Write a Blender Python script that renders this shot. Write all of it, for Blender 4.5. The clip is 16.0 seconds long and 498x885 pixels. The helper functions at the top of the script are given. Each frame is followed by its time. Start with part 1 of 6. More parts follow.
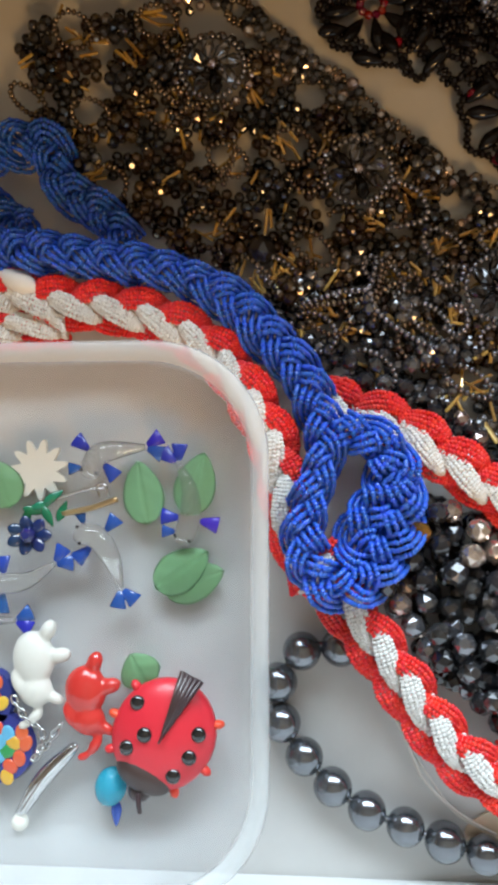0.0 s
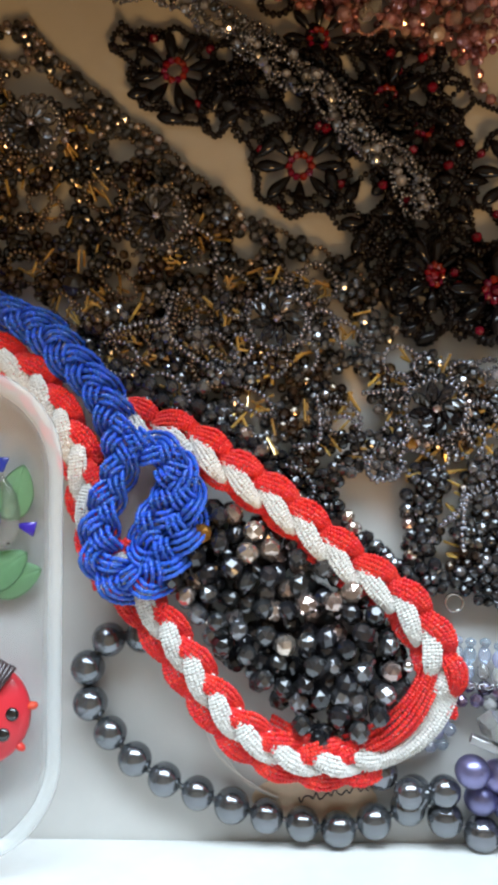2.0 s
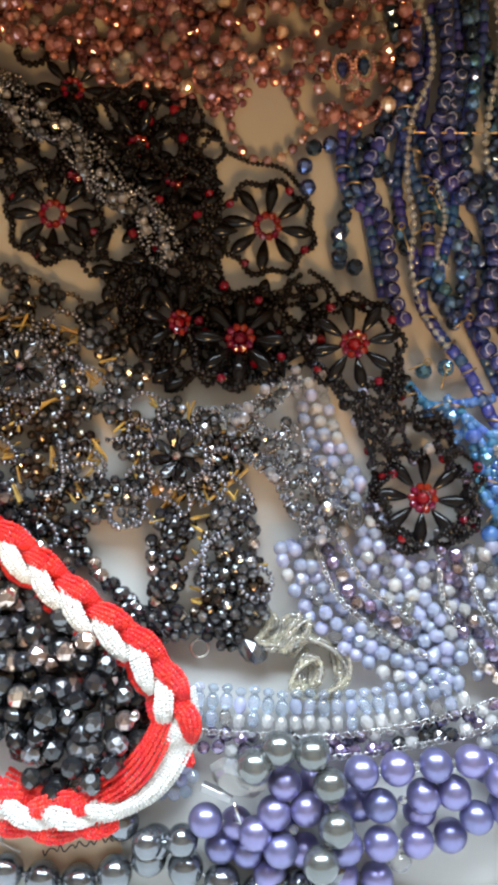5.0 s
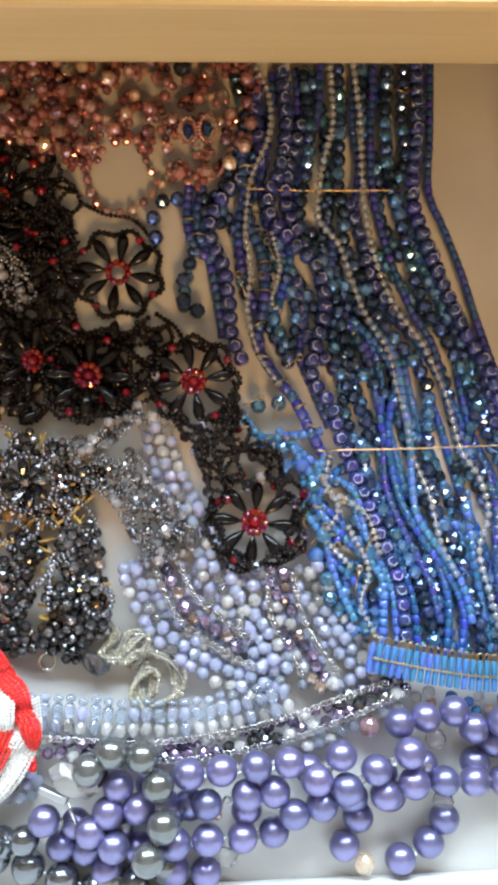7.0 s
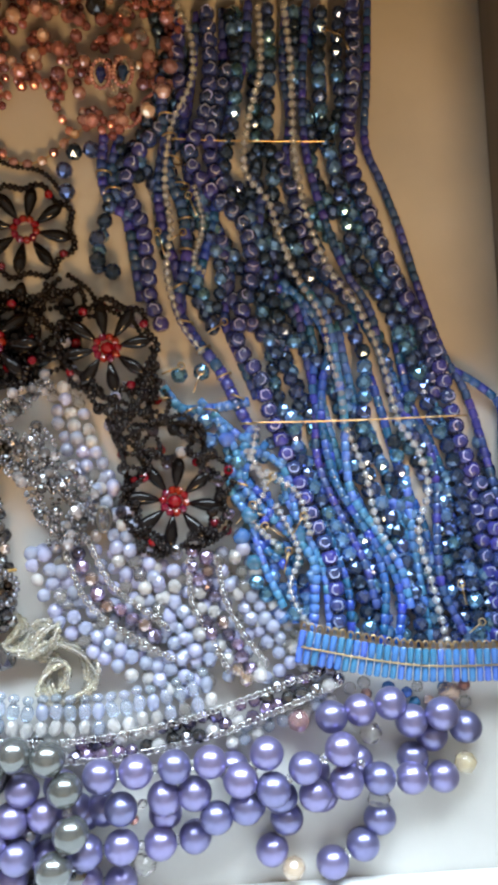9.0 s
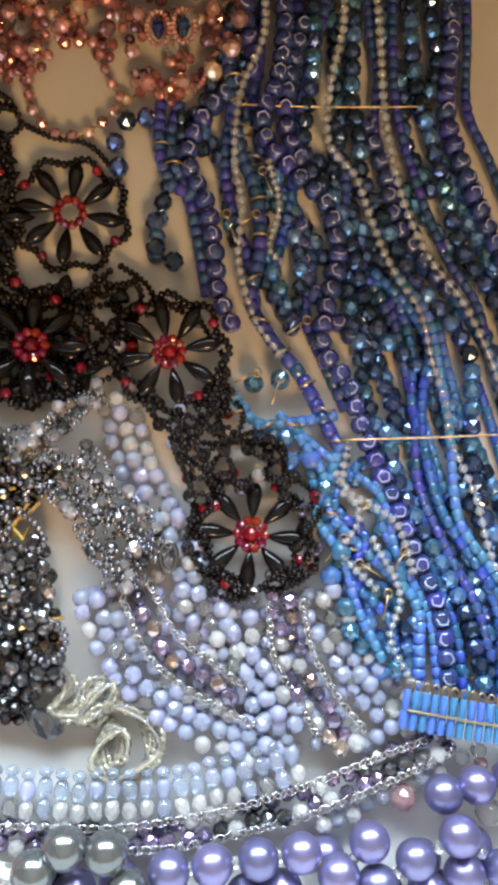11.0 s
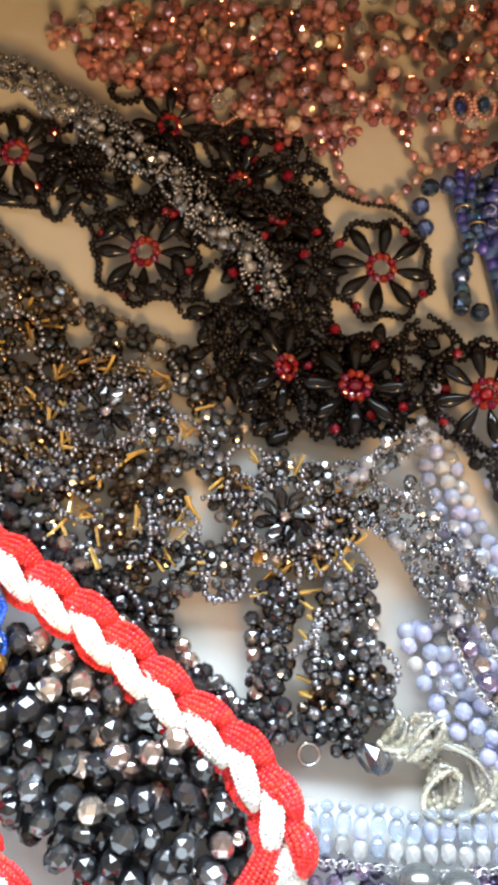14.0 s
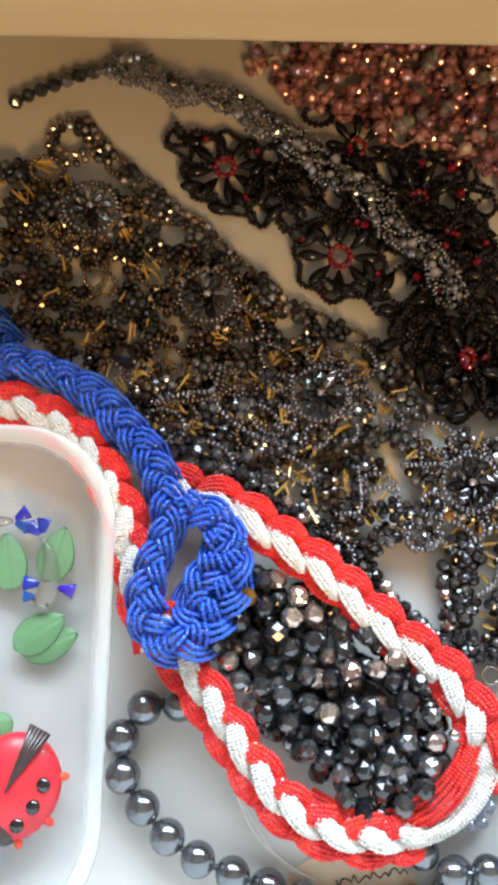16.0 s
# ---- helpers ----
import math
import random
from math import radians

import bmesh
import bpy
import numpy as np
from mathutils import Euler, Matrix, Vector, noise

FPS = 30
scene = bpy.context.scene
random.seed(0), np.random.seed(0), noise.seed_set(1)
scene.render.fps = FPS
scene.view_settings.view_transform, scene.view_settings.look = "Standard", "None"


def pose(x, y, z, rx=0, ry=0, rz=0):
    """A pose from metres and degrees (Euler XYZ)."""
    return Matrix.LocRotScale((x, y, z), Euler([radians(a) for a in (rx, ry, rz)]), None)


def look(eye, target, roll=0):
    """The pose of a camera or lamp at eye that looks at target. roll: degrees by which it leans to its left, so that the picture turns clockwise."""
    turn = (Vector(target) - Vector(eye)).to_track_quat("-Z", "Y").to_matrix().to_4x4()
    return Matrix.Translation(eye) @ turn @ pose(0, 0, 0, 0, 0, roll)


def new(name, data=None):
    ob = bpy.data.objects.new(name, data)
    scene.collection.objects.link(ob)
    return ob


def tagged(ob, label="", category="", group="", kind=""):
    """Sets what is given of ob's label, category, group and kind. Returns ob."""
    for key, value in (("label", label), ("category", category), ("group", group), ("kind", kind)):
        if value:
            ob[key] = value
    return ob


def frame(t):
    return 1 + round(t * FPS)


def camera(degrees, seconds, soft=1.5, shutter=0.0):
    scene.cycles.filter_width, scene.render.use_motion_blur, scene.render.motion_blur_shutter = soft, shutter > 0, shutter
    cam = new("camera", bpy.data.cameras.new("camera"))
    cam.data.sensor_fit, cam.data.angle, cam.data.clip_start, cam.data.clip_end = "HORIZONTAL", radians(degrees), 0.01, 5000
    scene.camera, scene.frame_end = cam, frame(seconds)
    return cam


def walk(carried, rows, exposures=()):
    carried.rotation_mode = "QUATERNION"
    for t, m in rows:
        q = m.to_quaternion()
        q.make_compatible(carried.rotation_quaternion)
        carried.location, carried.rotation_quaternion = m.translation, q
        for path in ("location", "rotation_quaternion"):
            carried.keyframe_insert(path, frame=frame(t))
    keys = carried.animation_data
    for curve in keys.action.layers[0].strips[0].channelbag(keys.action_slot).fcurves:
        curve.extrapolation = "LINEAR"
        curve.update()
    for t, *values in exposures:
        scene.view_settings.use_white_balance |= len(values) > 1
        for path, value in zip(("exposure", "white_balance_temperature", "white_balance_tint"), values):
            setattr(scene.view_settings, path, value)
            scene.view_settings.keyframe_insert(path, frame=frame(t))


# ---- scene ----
cam = camera(34.7, 16.0, soft=4.0)
METRES, EYE, TILT, LEAN, TURN = 0.54, 0.286, -86.4, 4.6, 0.0
ROWS = [
    (0.0, 0.0, 0.0, 0.0, 0.0, 0.0, -0.0),
    (0.5, 0.035, -0.0299, -0.0005, -0.14, 0.29, 0.04),
    (1.0, 0.064, -0.0525, -0.0008, -0.5, 0.66, 0.18),
    (1.5, 0.0933, -0.07, -0.0015, -1.17, 0.9, 0.32),
    (2.0, 0.1176, -0.0721, 0.0004, -1.81, 0.81, 0.4),
    (2.5, 0.1389, -0.0733, 0.0059, -2.27, 0.72, 0.47),
    (3.0, 0.1603, -0.0657, 0.0074, -2.74, 0.79, 0.52),
    (3.5, 0.1794, -0.0725, 0.0093, -3.09, 1.07, 0.63),
    (4.0, 0.2025, -0.0605, 0.0117, -3.87, 1.48, 0.8),
    (4.5, 0.237, -0.0677, 0.0148, -4.4, 1.87, 0.92),
    (7.0, 0.3593, -0.1474, 0.0219, -7.29, 3.53, 0.87),
    (7.5, 0.3817, -0.1428, 0.0144, -7.92, 3.31, 1.05),
    (8.0, 0.4059, -0.1425, 0.0124, -8.57, 3.19, 1.17),
    (10.5, 0.3943, -0.0158, 0.0222, -8.98, 1.87, 1.5),
    (11.0, 0.3723, -0.0018, 0.0301, -8.38, 2.79, 1.57),
    (11.5, 0.3366, 0.0124, 0.0374, -7.03, 4.29, 1.47),
    (12.0, 0.3024, 0.012, 0.0313, -6.17, 6.31, 1.27),
    (12.5, 0.2821, 0.0214, 0.0205, -5.44, 8.24, 1.07),
    (13.0, 0.2535, 0.0313, 0.0004, -4.73, 9.84, 0.76),
    (13.5, 0.2337, 0.0261, -0.0115, -4.54, 10.78, 0.36),
    (14.0, 0.2087, 0.005, -0.0166, -4.4, 10.96, -0.12),
    (14.5, 0.1785, -0.0102, -0.0262, -4.42, 10.46, -0.41),
    (15.0, 0.1399, -0.0268, -0.0361, -4.3, 9.96, -0.63),
    (15.5, 0.0985, -0.0618, -0.0395, -4.68, 9.61, -0.86),
    (16.0, 0.0516, -0.0818, -0.036, -5.27, 9.14, -1.06),
]
walk(cam, [(t, pose(0, 0, EYE, TILT, LEAN, TURN) @ pose(METRES * x, METRES * y, METRES * z, 90 + pitch, roll, yaw)) for t, x, y, z, yaw, pitch, roll in ROWS],
     exposures=[(0.0, -0.62), (3.0, -0.46), (4.0, -0.14), (4.5, -0.04), (7.0, 0.0), (8.0, 0.05), (10.5, 0.05), (12.0, 0.30), (14.0, 0.57), (15.5, 0.10), (16.0, -0.05)])

# ---- light: a cool window beyond the desk, an unseen warm lamp behind the viewer ----
world = bpy.data.worlds.new("sky")
scene.world = world
world.use_nodes = True
wn = world.node_tree.nodes
sky = wn.new("ShaderNodeTexSky")
sky.sky_type, sky.sun_disc, sky.sun_elevation, sky.sun_rotation = "NISHITA", False, radians(40), radians(150)
world.node_tree.links.new(sky.outputs[0], wn["Background"].inputs[0])
wn["Background"].inputs[1].default_value = 0.08


def area_lamp(name, m, w, h, power, colour):
    d = bpy.data.lights.new(name, "AREA")
    d.shape, d.size, d.size_y, d.energy, d.color = "RECTANGLE", w, h, power, colour
    ob = new(name, d)
    ob.matrix_world = m
    return ob


area_lamp("window_light", look((0.25, 0.93, 0.69), (0.25, -1, 0.54)), 1.5, 0.56, 59.0, (0.74, 0.89, 1.0))
# unseen source, set low so the drawer front shades the near bottom
area_lamp("unseen_warm_light", look((0.55, -1.55, 1.38), (0.2, 0.1, 0)), 0.45, 0.45, 30.5, (1.0, 0.575, 0.22))

# ---- materials ----
MATS = {}


def mat(name, colour, rough=0.4, metal=0.0, glass=0.0, coat=0.0, vary=0.25, hue=0.03, grain=900.0, bump=0.0, island=False, ior=1.5, stain=0.0, blend=0.0, sheen=0.0, spec=0.5):
    """A node material: base colour varied piece by piece and by fine grain, with gloss and relief."""
    m = bpy.data.materials.new(name)
    m.use_nodes = True
    n, l = m.node_tree.nodes, m.node_tree.links
    p = n["Principled BSDF"]
    p.inputs["Roughness"].default_value = rough
    p.inputs["Metallic"].default_value = metal
    p.inputs["Transmission Weight"].default_value = glass
    p.inputs["Coat Weight"].default_value = coat
    p.inputs["Coat Roughness"].default_value = 0.06
    p.inputs["IOR"].default_value = ior
    p.inputs["Specular IOR Level"].default_value = spec
    p.inputs["Sheen Weight"].default_value = sheen
    if island:
        rnd = n.new("ShaderNodeNewGeometry").outputs["Random Per Island"]
    else:
        rnd = n.new("ShaderNodeObjectInfo").outputs["Random"]
    co = n.new("ShaderNodeTexCoord")
    tex = n.new("ShaderNodeTexNoise")
    tex.inputs["Scale"].default_value, tex.inputs["Detail"].default_value = grain, 4
    l.new(co.outputs["Object"], tex.inputs["Vector"])
    mix = n.new("ShaderNodeMath")
    mix.operation = "MULTIPLY_ADD"
    mix.inputs[1].default_value = 0.35
    l.new(tex.outputs["Fac"], mix.inputs[0])
    l.new(rnd, mix.inputs[2])
    val = n.new("ShaderNodeMapRange")
    val.inputs["From Min"].default_value, val.inputs["From Max"].default_value = 0.1, 1.25
    val.inputs["To Min"].default_value, val.inputs["To Max"].default_value = 1 - vary, 1 + vary
    l.new(mix.outputs[0], val.inputs["Value"])
    hs = n.new("ShaderNodeHueSaturation")
    hs.inputs["Color"].default_value = (*colour, 1)
    l.new(val.outputs[0], hs.inputs["Value"])
    hm = n.new("ShaderNodeMapRange")
    hm.inputs["To Min"].default_value, hm.inputs["To Max"].default_value = 0.5 - hue, 0.5 + hue
    l.new(rnd, hm.inputs["Value"])
    l.new(hm.outputs[0], hs.inputs["Hue"])
    out = hs.outputs[0]
    if stain:
        big = n.new("ShaderNodeTexNoise")
        big.inputs["Scale"].default_value, big.inputs["Detail"].default_value = stain, 6
        l.new(co.outputs["Object"], big.inputs["Vector"])
        sm = n.new("ShaderNodeMapRange")
        sm.inputs["From Min"].default_value, sm.inputs["From Max"].default_value = 0.35, 0.7
        sm.inputs["To Min"].default_value, sm.inputs["To Max"].default_value = 0.86, 1.04
        l.new(big.outputs["Fac"], sm.inputs["Value"])
        h2 = n.new("ShaderNodeHueSaturation")
        l.new(out, h2.inputs["Color"])
        l.new(sm.outputs[0], h2.inputs["Value"])
        out = h2.outputs[0]
    l.new(out, p.inputs["Base Color"])
    if bump:
        b = n.new("ShaderNodeBump")
        b.inputs["Strength"].default_value, b.inputs["Distance"].default_value = bump, 0.0005
        l.new(tex.outputs["Fac"], b.inputs["Height"])
        l.new(b.outputs[0], p.inputs["Normal"])
    if blend:
        tr = n.new("ShaderNodeBsdfTransparent")
        ms = n.new("ShaderNodeMixShader")
        ms.inputs[0].default_value = blend
        l.new(p.outputs[0], ms.inputs[1])
        l.new(tr.outputs[0], ms.inputs[2])
        l.new(ms.outputs[0], n["Material Output"].inputs["Surface"])
    MATS[name] = m
    return m


def wood(name, base, dark, along=(3, 140, 60)):
    m = bpy.data.materials.new(name)
    m.use_nodes = True
    n, l = m.node_tree.nodes, m.node_tree.links
    p = n["Principled BSDF"]
    co, mp = n.new("ShaderNodeTexCoord"), n.new("ShaderNodeMapping")
    mp.inputs["Scale"].default_value = along
    l.new(co.outputs["Object"], mp.inputs["Vector"])
    a, b = n.new("ShaderNodeTexNoise"), n.new("ShaderNodeTexNoise")
    a.inputs["Scale"].default_value, a.inputs["Detail"].default_value = 1.0, 5
    b.inputs["Scale"].default_value, b.inputs["Detail"].default_value = 6.0, 3
    l.new(mp.outputs[0], a.inputs["Vector"])
    l.new(mp.outputs[0], b.inputs["Vector"])
    s = n.new("ShaderNodeMath")
    s.operation = "MULTIPLY_ADD"
    s.inputs[1].default_value = 0.35
    l.new(b.outputs["Fac"], s.inputs[0])
    l.new(a.outputs["Fac"], s.inputs[2])
    r = n.new("ShaderNodeValToRGB")
    r.color_ramp.elements[0].position, r.color_ramp.elements[1].position = 0.45, 0.9
    r.color_ramp.elements[0].color, r.color_ramp.elements[1].color = (*dark, 1), (*base, 1)
    l.new(s.outputs[0], r.inputs[0])
    l.new(r.outputs[0], p.inputs["Base Color"])
    p.inputs["Roughness"].default_value = 0.42
    return m


BOARD = wood("oak_laminate", (0.62, 0.50, 0.29), (0.52, 0.41, 0.22))
# shade on the drawer sides is put into this dark brown
SIDE = wood("shade_dark_laminate", (0.20, 0.15, 0.11), (0.15, 0.11, 0.08), (60, 3, 140))
FLOOR = mat("grey_melamine", (0.60, 0.59, 0.57), 0.5, vary=0.05, hue=0, grain=500, stain=14, bump=0.02)
WHITE = mat("white_melamine", (0.82, 0.82, 0.80), 0.35, vary=0.04, hue=0, grain=300, stain=20)
# wall and ceiling tans picked to keep bounced light warm and low
BOUNCE_TAN = mat("wall_bounce_tan", (0.40, 0.31, 0.21), 0.8, vary=0.05, hue=0, grain=60, stain=2)
CEIL = mat("ceiling_bounce_tan", (0.55, 0.47, 0.37), 0.85, vary=0.04, hue=0, grain=60, stain=2)
CARPET = mat("brown_carpet", (0.16, 0.12, 0.09), 0.95, vary=0.2, hue=0, grain=200, stain=6)
PLASTIC = mat("milky_plastic", (0.84, 0.87, 0.89), 0.22, vary=0.04, hue=0, grain=250, stain=30, blend=0.86)
RIM = mat("milky_plastic_rim", (0.84, 0.87, 0.88), 0.25, vary=0.04, hue=0, grain=250, blend=0.69)
IVORYO = mat("white_end_cap", (0.80, 0.77, 0.72), 0.4, vary=0.05, hue=0)
RED = mat("red_seed_glass", (0.80, 0.022, 0.018), 0.36, coat=0.15, vary=0.10, hue=0.004, island=True)
IVORY = mat("white_seed_glass", (0.76, 0.745, 0.71), 0.36, coat=0.15, vary=0.08, hue=0.008, island=True)
BLUE = mat("blue_seed_glass", (0.016, 0.105, 0.62), 0.24, coat=0.6, vary=0.25, hue=0.008, island=True)
HEMA = mat("hematite_pearl", (0.20, 0.21, 0.23), 0.17, metal=0.85, coat=0.5, vary=0.12, hue=0.02, grain=120)
GREYP = mat("grey_green_pearl", (0.19, 0.20, 0.20), 0.22, metal=0.7, coat=0.5, vary=0.15, hue=0.03, grain=120)
PURP = mat("purple_pearl", (0.225, 0.215, 0.40), 0.33, metal=0.75, coat=0.14, vary=0.14, hue=0.012, grain=150)
JET = mat("jet_faceted_glass", (0.030, 0.030, 0.036), 0.13, metal=0.45, coat=0.9, vary=0.6, hue=0.03)
BRONZE = mat("bronze_coated_glass", (0.55, 0.44, 0.40), 0.14, metal=0.85, coat=0.4, vary=0.35, hue=0.03)
SMOKE = mat("smoke_faceted_glass", (0.16, 0.163, 0.175), 0.15, metal=0.8, coat=0.6, vary=0.7, hue=0.04)
GOLDB = mat("amber_coated_glass", (0.34, 0.16, 0.03), 0.2, metal=0.6, coat=0.3, vary=0.2)
GUN = mat("gunmetal_seed", (0.23, 0.23, 0.26), 0.24, metal=0.85, vary=0.4, hue=0.02, island=True)
BRONS = mat("bronze_seed", (0.18, 0.135, 0.10), 0.24, metal=0.85, vary=0.4, hue=0.02, island=True)
DARKSEED = mat("black_seed_glass", (0.008, 0.006, 0.007), 0.18, coat=0.1, vary=0.4, spec=0.25, island=True)
BLACK = mat("black_petal_glass", (0.006, 0.005, 0.006), 0.13, coat=0.06, vary=0.3, spec=0.28)
REDG = mat("ruby_glass", (0.22, 0.004, 0.018), 0.14, glass=0.3, coat=0.3, vary=0.4, hue=0.008)
BUGLE = mat("gold_lined_bugle", (0.86, 0.58, 0.18), 0.10, metal=0.18, glass=0.5, coat=0.7, vary=0.3, hue=0.01, island=True)
SILV = mat("silver_seed", (0.30, 0.30, 0.32), 0.2, metal=0.85, vary=0.6, island=True)
CRYS = mat("smoky_crystal", (0.34, 0.34, 0.37), 0.10, metal=0.6, coat=0.8, vary=0.6, hue=0.02)
PINK = mat("copper_pink_crystal", (0.60, 0.27, 0.28), 0.1, metal=0.4, glass=0.4, coat=0.9, vary=0.6, hue=0.02)
PINKS = mat("copper_pink_seed", (0.50, 0.25, 0.24), 0.2, metal=0.3, coat=0.5, vary=0.4, island=True)
NAVY = mat("iris_blue_faceted", (0.060, 0.105, 0.235), 0.13, metal=0.75, coat=0.8, vary=0.6, hue=0.015)
TEAL = mat("aqua_iris_faceted", (0.13, 0.30, 0.54), 0.13, metal=0.7, coat=0.8, vary=0.5, hue=0.02)
ROSE = mat("violet_rosette_glass", (0.060, 0.085, 0.36), 0.10, glass=0.45, coat=0.8, vary=0.3, hue=0.015)
ROSEL = mat("pale_rosette_edge", (0.42, 0.46, 0.78), 0.16, glass=0.25, coat=0.6, vary=0.2, hue=0.02)
COBALT = mat("cobalt_tube_glass", (0.05, 0.19, 0.66), 0.12, glass=0.5, coat=0.6, vary=0.35)
INDIGO = mat("indigo_tube_glass", (0.06, 0.115, 0.44), 0.12, glass=0.4, coat=0.6, vary=0.35)
SKYB = mat("sky_blue_tube_glass", (0.10, 0.30, 0.72), 0.12, glass=0.35, coat=0.6, vary=0.3)
SKYBO = mat("sky_blue_bead_glass", (0.10, 0.28, 0.62), 0.12, glass=0.5, coat=0.6, vary=0.45)
CLEARO = mat("clear_glass_tube", (0.90, 0.94, 1.0), 0.08, glass=0.78, coat=0.8, vary=0.05, hue=0.01)
CLEARB = mat("clear_crystal_bead", (0.85, 0.84, 0.82), 0.03, glass=0.9, vary=0.1, hue=0.02)
AB = mat("aurora_crystal", (0.80, 0.50, 0.46), 0.08, metal=0.4, glass=0.4, coat=1.0, vary=0.45, hue=0.05)
ABC = mat("aurora_clear_crystal", (0.94, 0.70, 0.58), 0.05, glass=0.75, coat=1.0, vary=0.2, hue=0.06)
CHAMP = mat("champagne_glass_tube", (0.98, 0.91, 0.74), 0.05, glass=0.76, coat=0.9, vary=0.10, hue=0.015)
LAV = mat("lavender_opal_glass", (0.60, 0.64, 0.88), 0.10, glass=0.55, coat=0.7, vary=0.22, hue=0.02)
LAVW = mat("white_opal_glass", (0.80, 0.79, 0.79), 0.10, glass=0.6, coat=0.6, vary=0.2, hue=0.03)
ICE = mat("ice_blue_glass", (0.68, 0.76, 0.92), 0.09, glass=0.76, coat=0.6, vary=0.2, hue=0.02)
AMETH = mat("dark_amethyst_faceted", (0.20, 0.165, 0.26), 0.11, metal=0.7, coat=0.8, vary=0.6, hue=0.04)
STEEL = mat("silver_wire", (0.70, 0.70, 0.70), 0.2, metal=1.0, vary=0.1, hue=0)
DULL = mat("dull_silver", (0.42, 0.42, 0.43), 0.38, metal=1.0, vary=0.15, hue=0, grain=400, bump=0.1)
BRASS = mat("gold_wire", (0.50, 0.37, 0.20), 0.28, metal=1.0, vary=0.1, hue=0)
THREAD = mat("cream_thread", (0.66, 0.63, 0.58), 0.8, vary=0.1, hue=0)
DTHREAD = mat("dark_thread", (0.05, 0.05, 0.06), 0.7, vary=0.1, hue=0)
CARD = mat("cream_card", (0.72, 0.58, 0.42), 0.7, vary=0.08, hue=0, grain=700, stain=120)
INK = mat("dark_ink", (0.06, 0.05, 0.06), 0.6, vary=0.05, hue=0)
ENAMEL = mat("red_enamel", (0.80, 0.055, 0.03), 0.38, coat=0.2, vary=0.08, hue=0.01, grain=200, bump=0.05)
REDPL = mat("red_moulded_glass", (0.60, 0.03, 0.04), 0.22, coat=0.5, vary=0.15, hue=0.01, grain=300, bump=0.1)
BONE = mat("white_moulded_glass", (0.80, 0.78, 0.70), 0.35, coat=0.2, vary=0.06, hue=0.01, grain=300, bump=0.1)
BROWNE = mat("dark_brown_enamel", (0.055, 0.03, 0.03), 0.35, coat=0.3, vary=0.1, grain=300, bump=0.2)
GLOSSB = mat("black_gloss", (0.012, 0.012, 0.013), 0.08, coat=1.0, vary=0.1)
LEAF = mat("green_leaf_glass", (0.36, 0.66, 0.38), 0.35, glass=0.2, vary=0.15, hue=0.02, grain=350, bump=0.15)
DGREEN = mat("emerald_wire_enamel", (0.01, 0.16, 0.07), 0.18, coat=0.6, vary=0.3, hue=0.02)
FINB = mat("blue_fin_glass", (0.035, 0.10, 0.62), 0.08, glass=0.4, coat=0.6, vary=0.25)
NAVYG = mat("navy_glass", (0.012, 0.03, 0.13), 0.1, coat=0.8, vary=0.2)
TURQ = mat("turquoise_crackle_glass", (0.02, 0.42, 0.68), 0.15, glass=0.25, coat=0.4, vary=0.15, grain=500, bump=0.4)
MOS = [mat("enamel_" + k, c, 0.25, coat=0.6, vary=0.1, hue=0.01) for k, c in (("orange", (0.75, 0.14, 0.05)), ("navy", (0.03, 0.05, 0.22)), ("green", (0.03, 0.28, 0.08)), ("sky", (0.12, 0.42, 0.60)), ("yellow", (0.75, 0.45, 0.05)))]

# ---- small builders ----


def tri_mesh(name, verts, faces, smooth=True):
    me = bpy.data.meshes.new(name)
    me.from_pydata([tuple(v) for v in verts], [], [tuple(f) for f in faces])
    if smooth:
        me.shade_smooth()
    return me


def lathe(profile, seg, twist=0.0):
    """Verts and faces of a turned shape: profile rows (radius, z)."""
    v, f = [], []
    for i, (r, z) in enumerate(profile):
        for k in range(seg):
            a = 2 * math.pi * (k + twist * i) / seg
            v.append((r * math.cos(a), r * math.sin(a), z))
    m = len(profile)
    for i in range(m - 1):
        for k in range(seg):
            k2 = (k + 1) % seg
            f.append((i * seg + k, i * seg + k2, (i + 1) * seg + k2, (i + 1) * seg + k))
    f.append(tuple(range(seg))[::-1])
    f.append(tuple((m - 1) * seg + k for k in range(seg)))
    return v, f


def ball_profile(n, r=0.5, flat=1.0, hole=0.12):
    a0 = math.asin(hole)
    return [(r * math.sin(a), -r * flat * math.cos(a)) for a in (a0 + (math.pi - 2 * a0) * i / (n - 1) for i in range(n))]


T_SEED = lathe(ball_profile(5, flat=0.80, hole=0.28), 8)
T_TUBE = lathe([(0.30, -0.5), (0.5, -0.42), (0.5, 0.42), (0.30, 0.5)], 8)
M_SPHERE = lathe(ball_profile(15, hole=0.08), 24)


def gem(profile, seg):
    """A cut bead: rings of points turned by half a step, joined by flat triangles."""
    v, f, m = [], [], len(profile)
    for i, (r, z) in enumerate(profile):
        v += [(r * math.cos(a), r * math.sin(a), z) for a in (2 * math.pi * (k + 0.5 * (i % 2)) / seg for k in range(seg))]
    for i in range(m - 1):
        for k in range(seg):
            a, b = i * seg + k, i * seg + (k + 1) % seg
            c, d = a + seg, b + seg
            f += [(a, b, c), (b, d, c)] if i % 2 == 0 else [(a, b, d), (a, d, c)]
    f.append(tuple(range(seg))[::-1])
    f.append(tuple((m - 1) * seg + k for k in range(seg)))
    return v, f


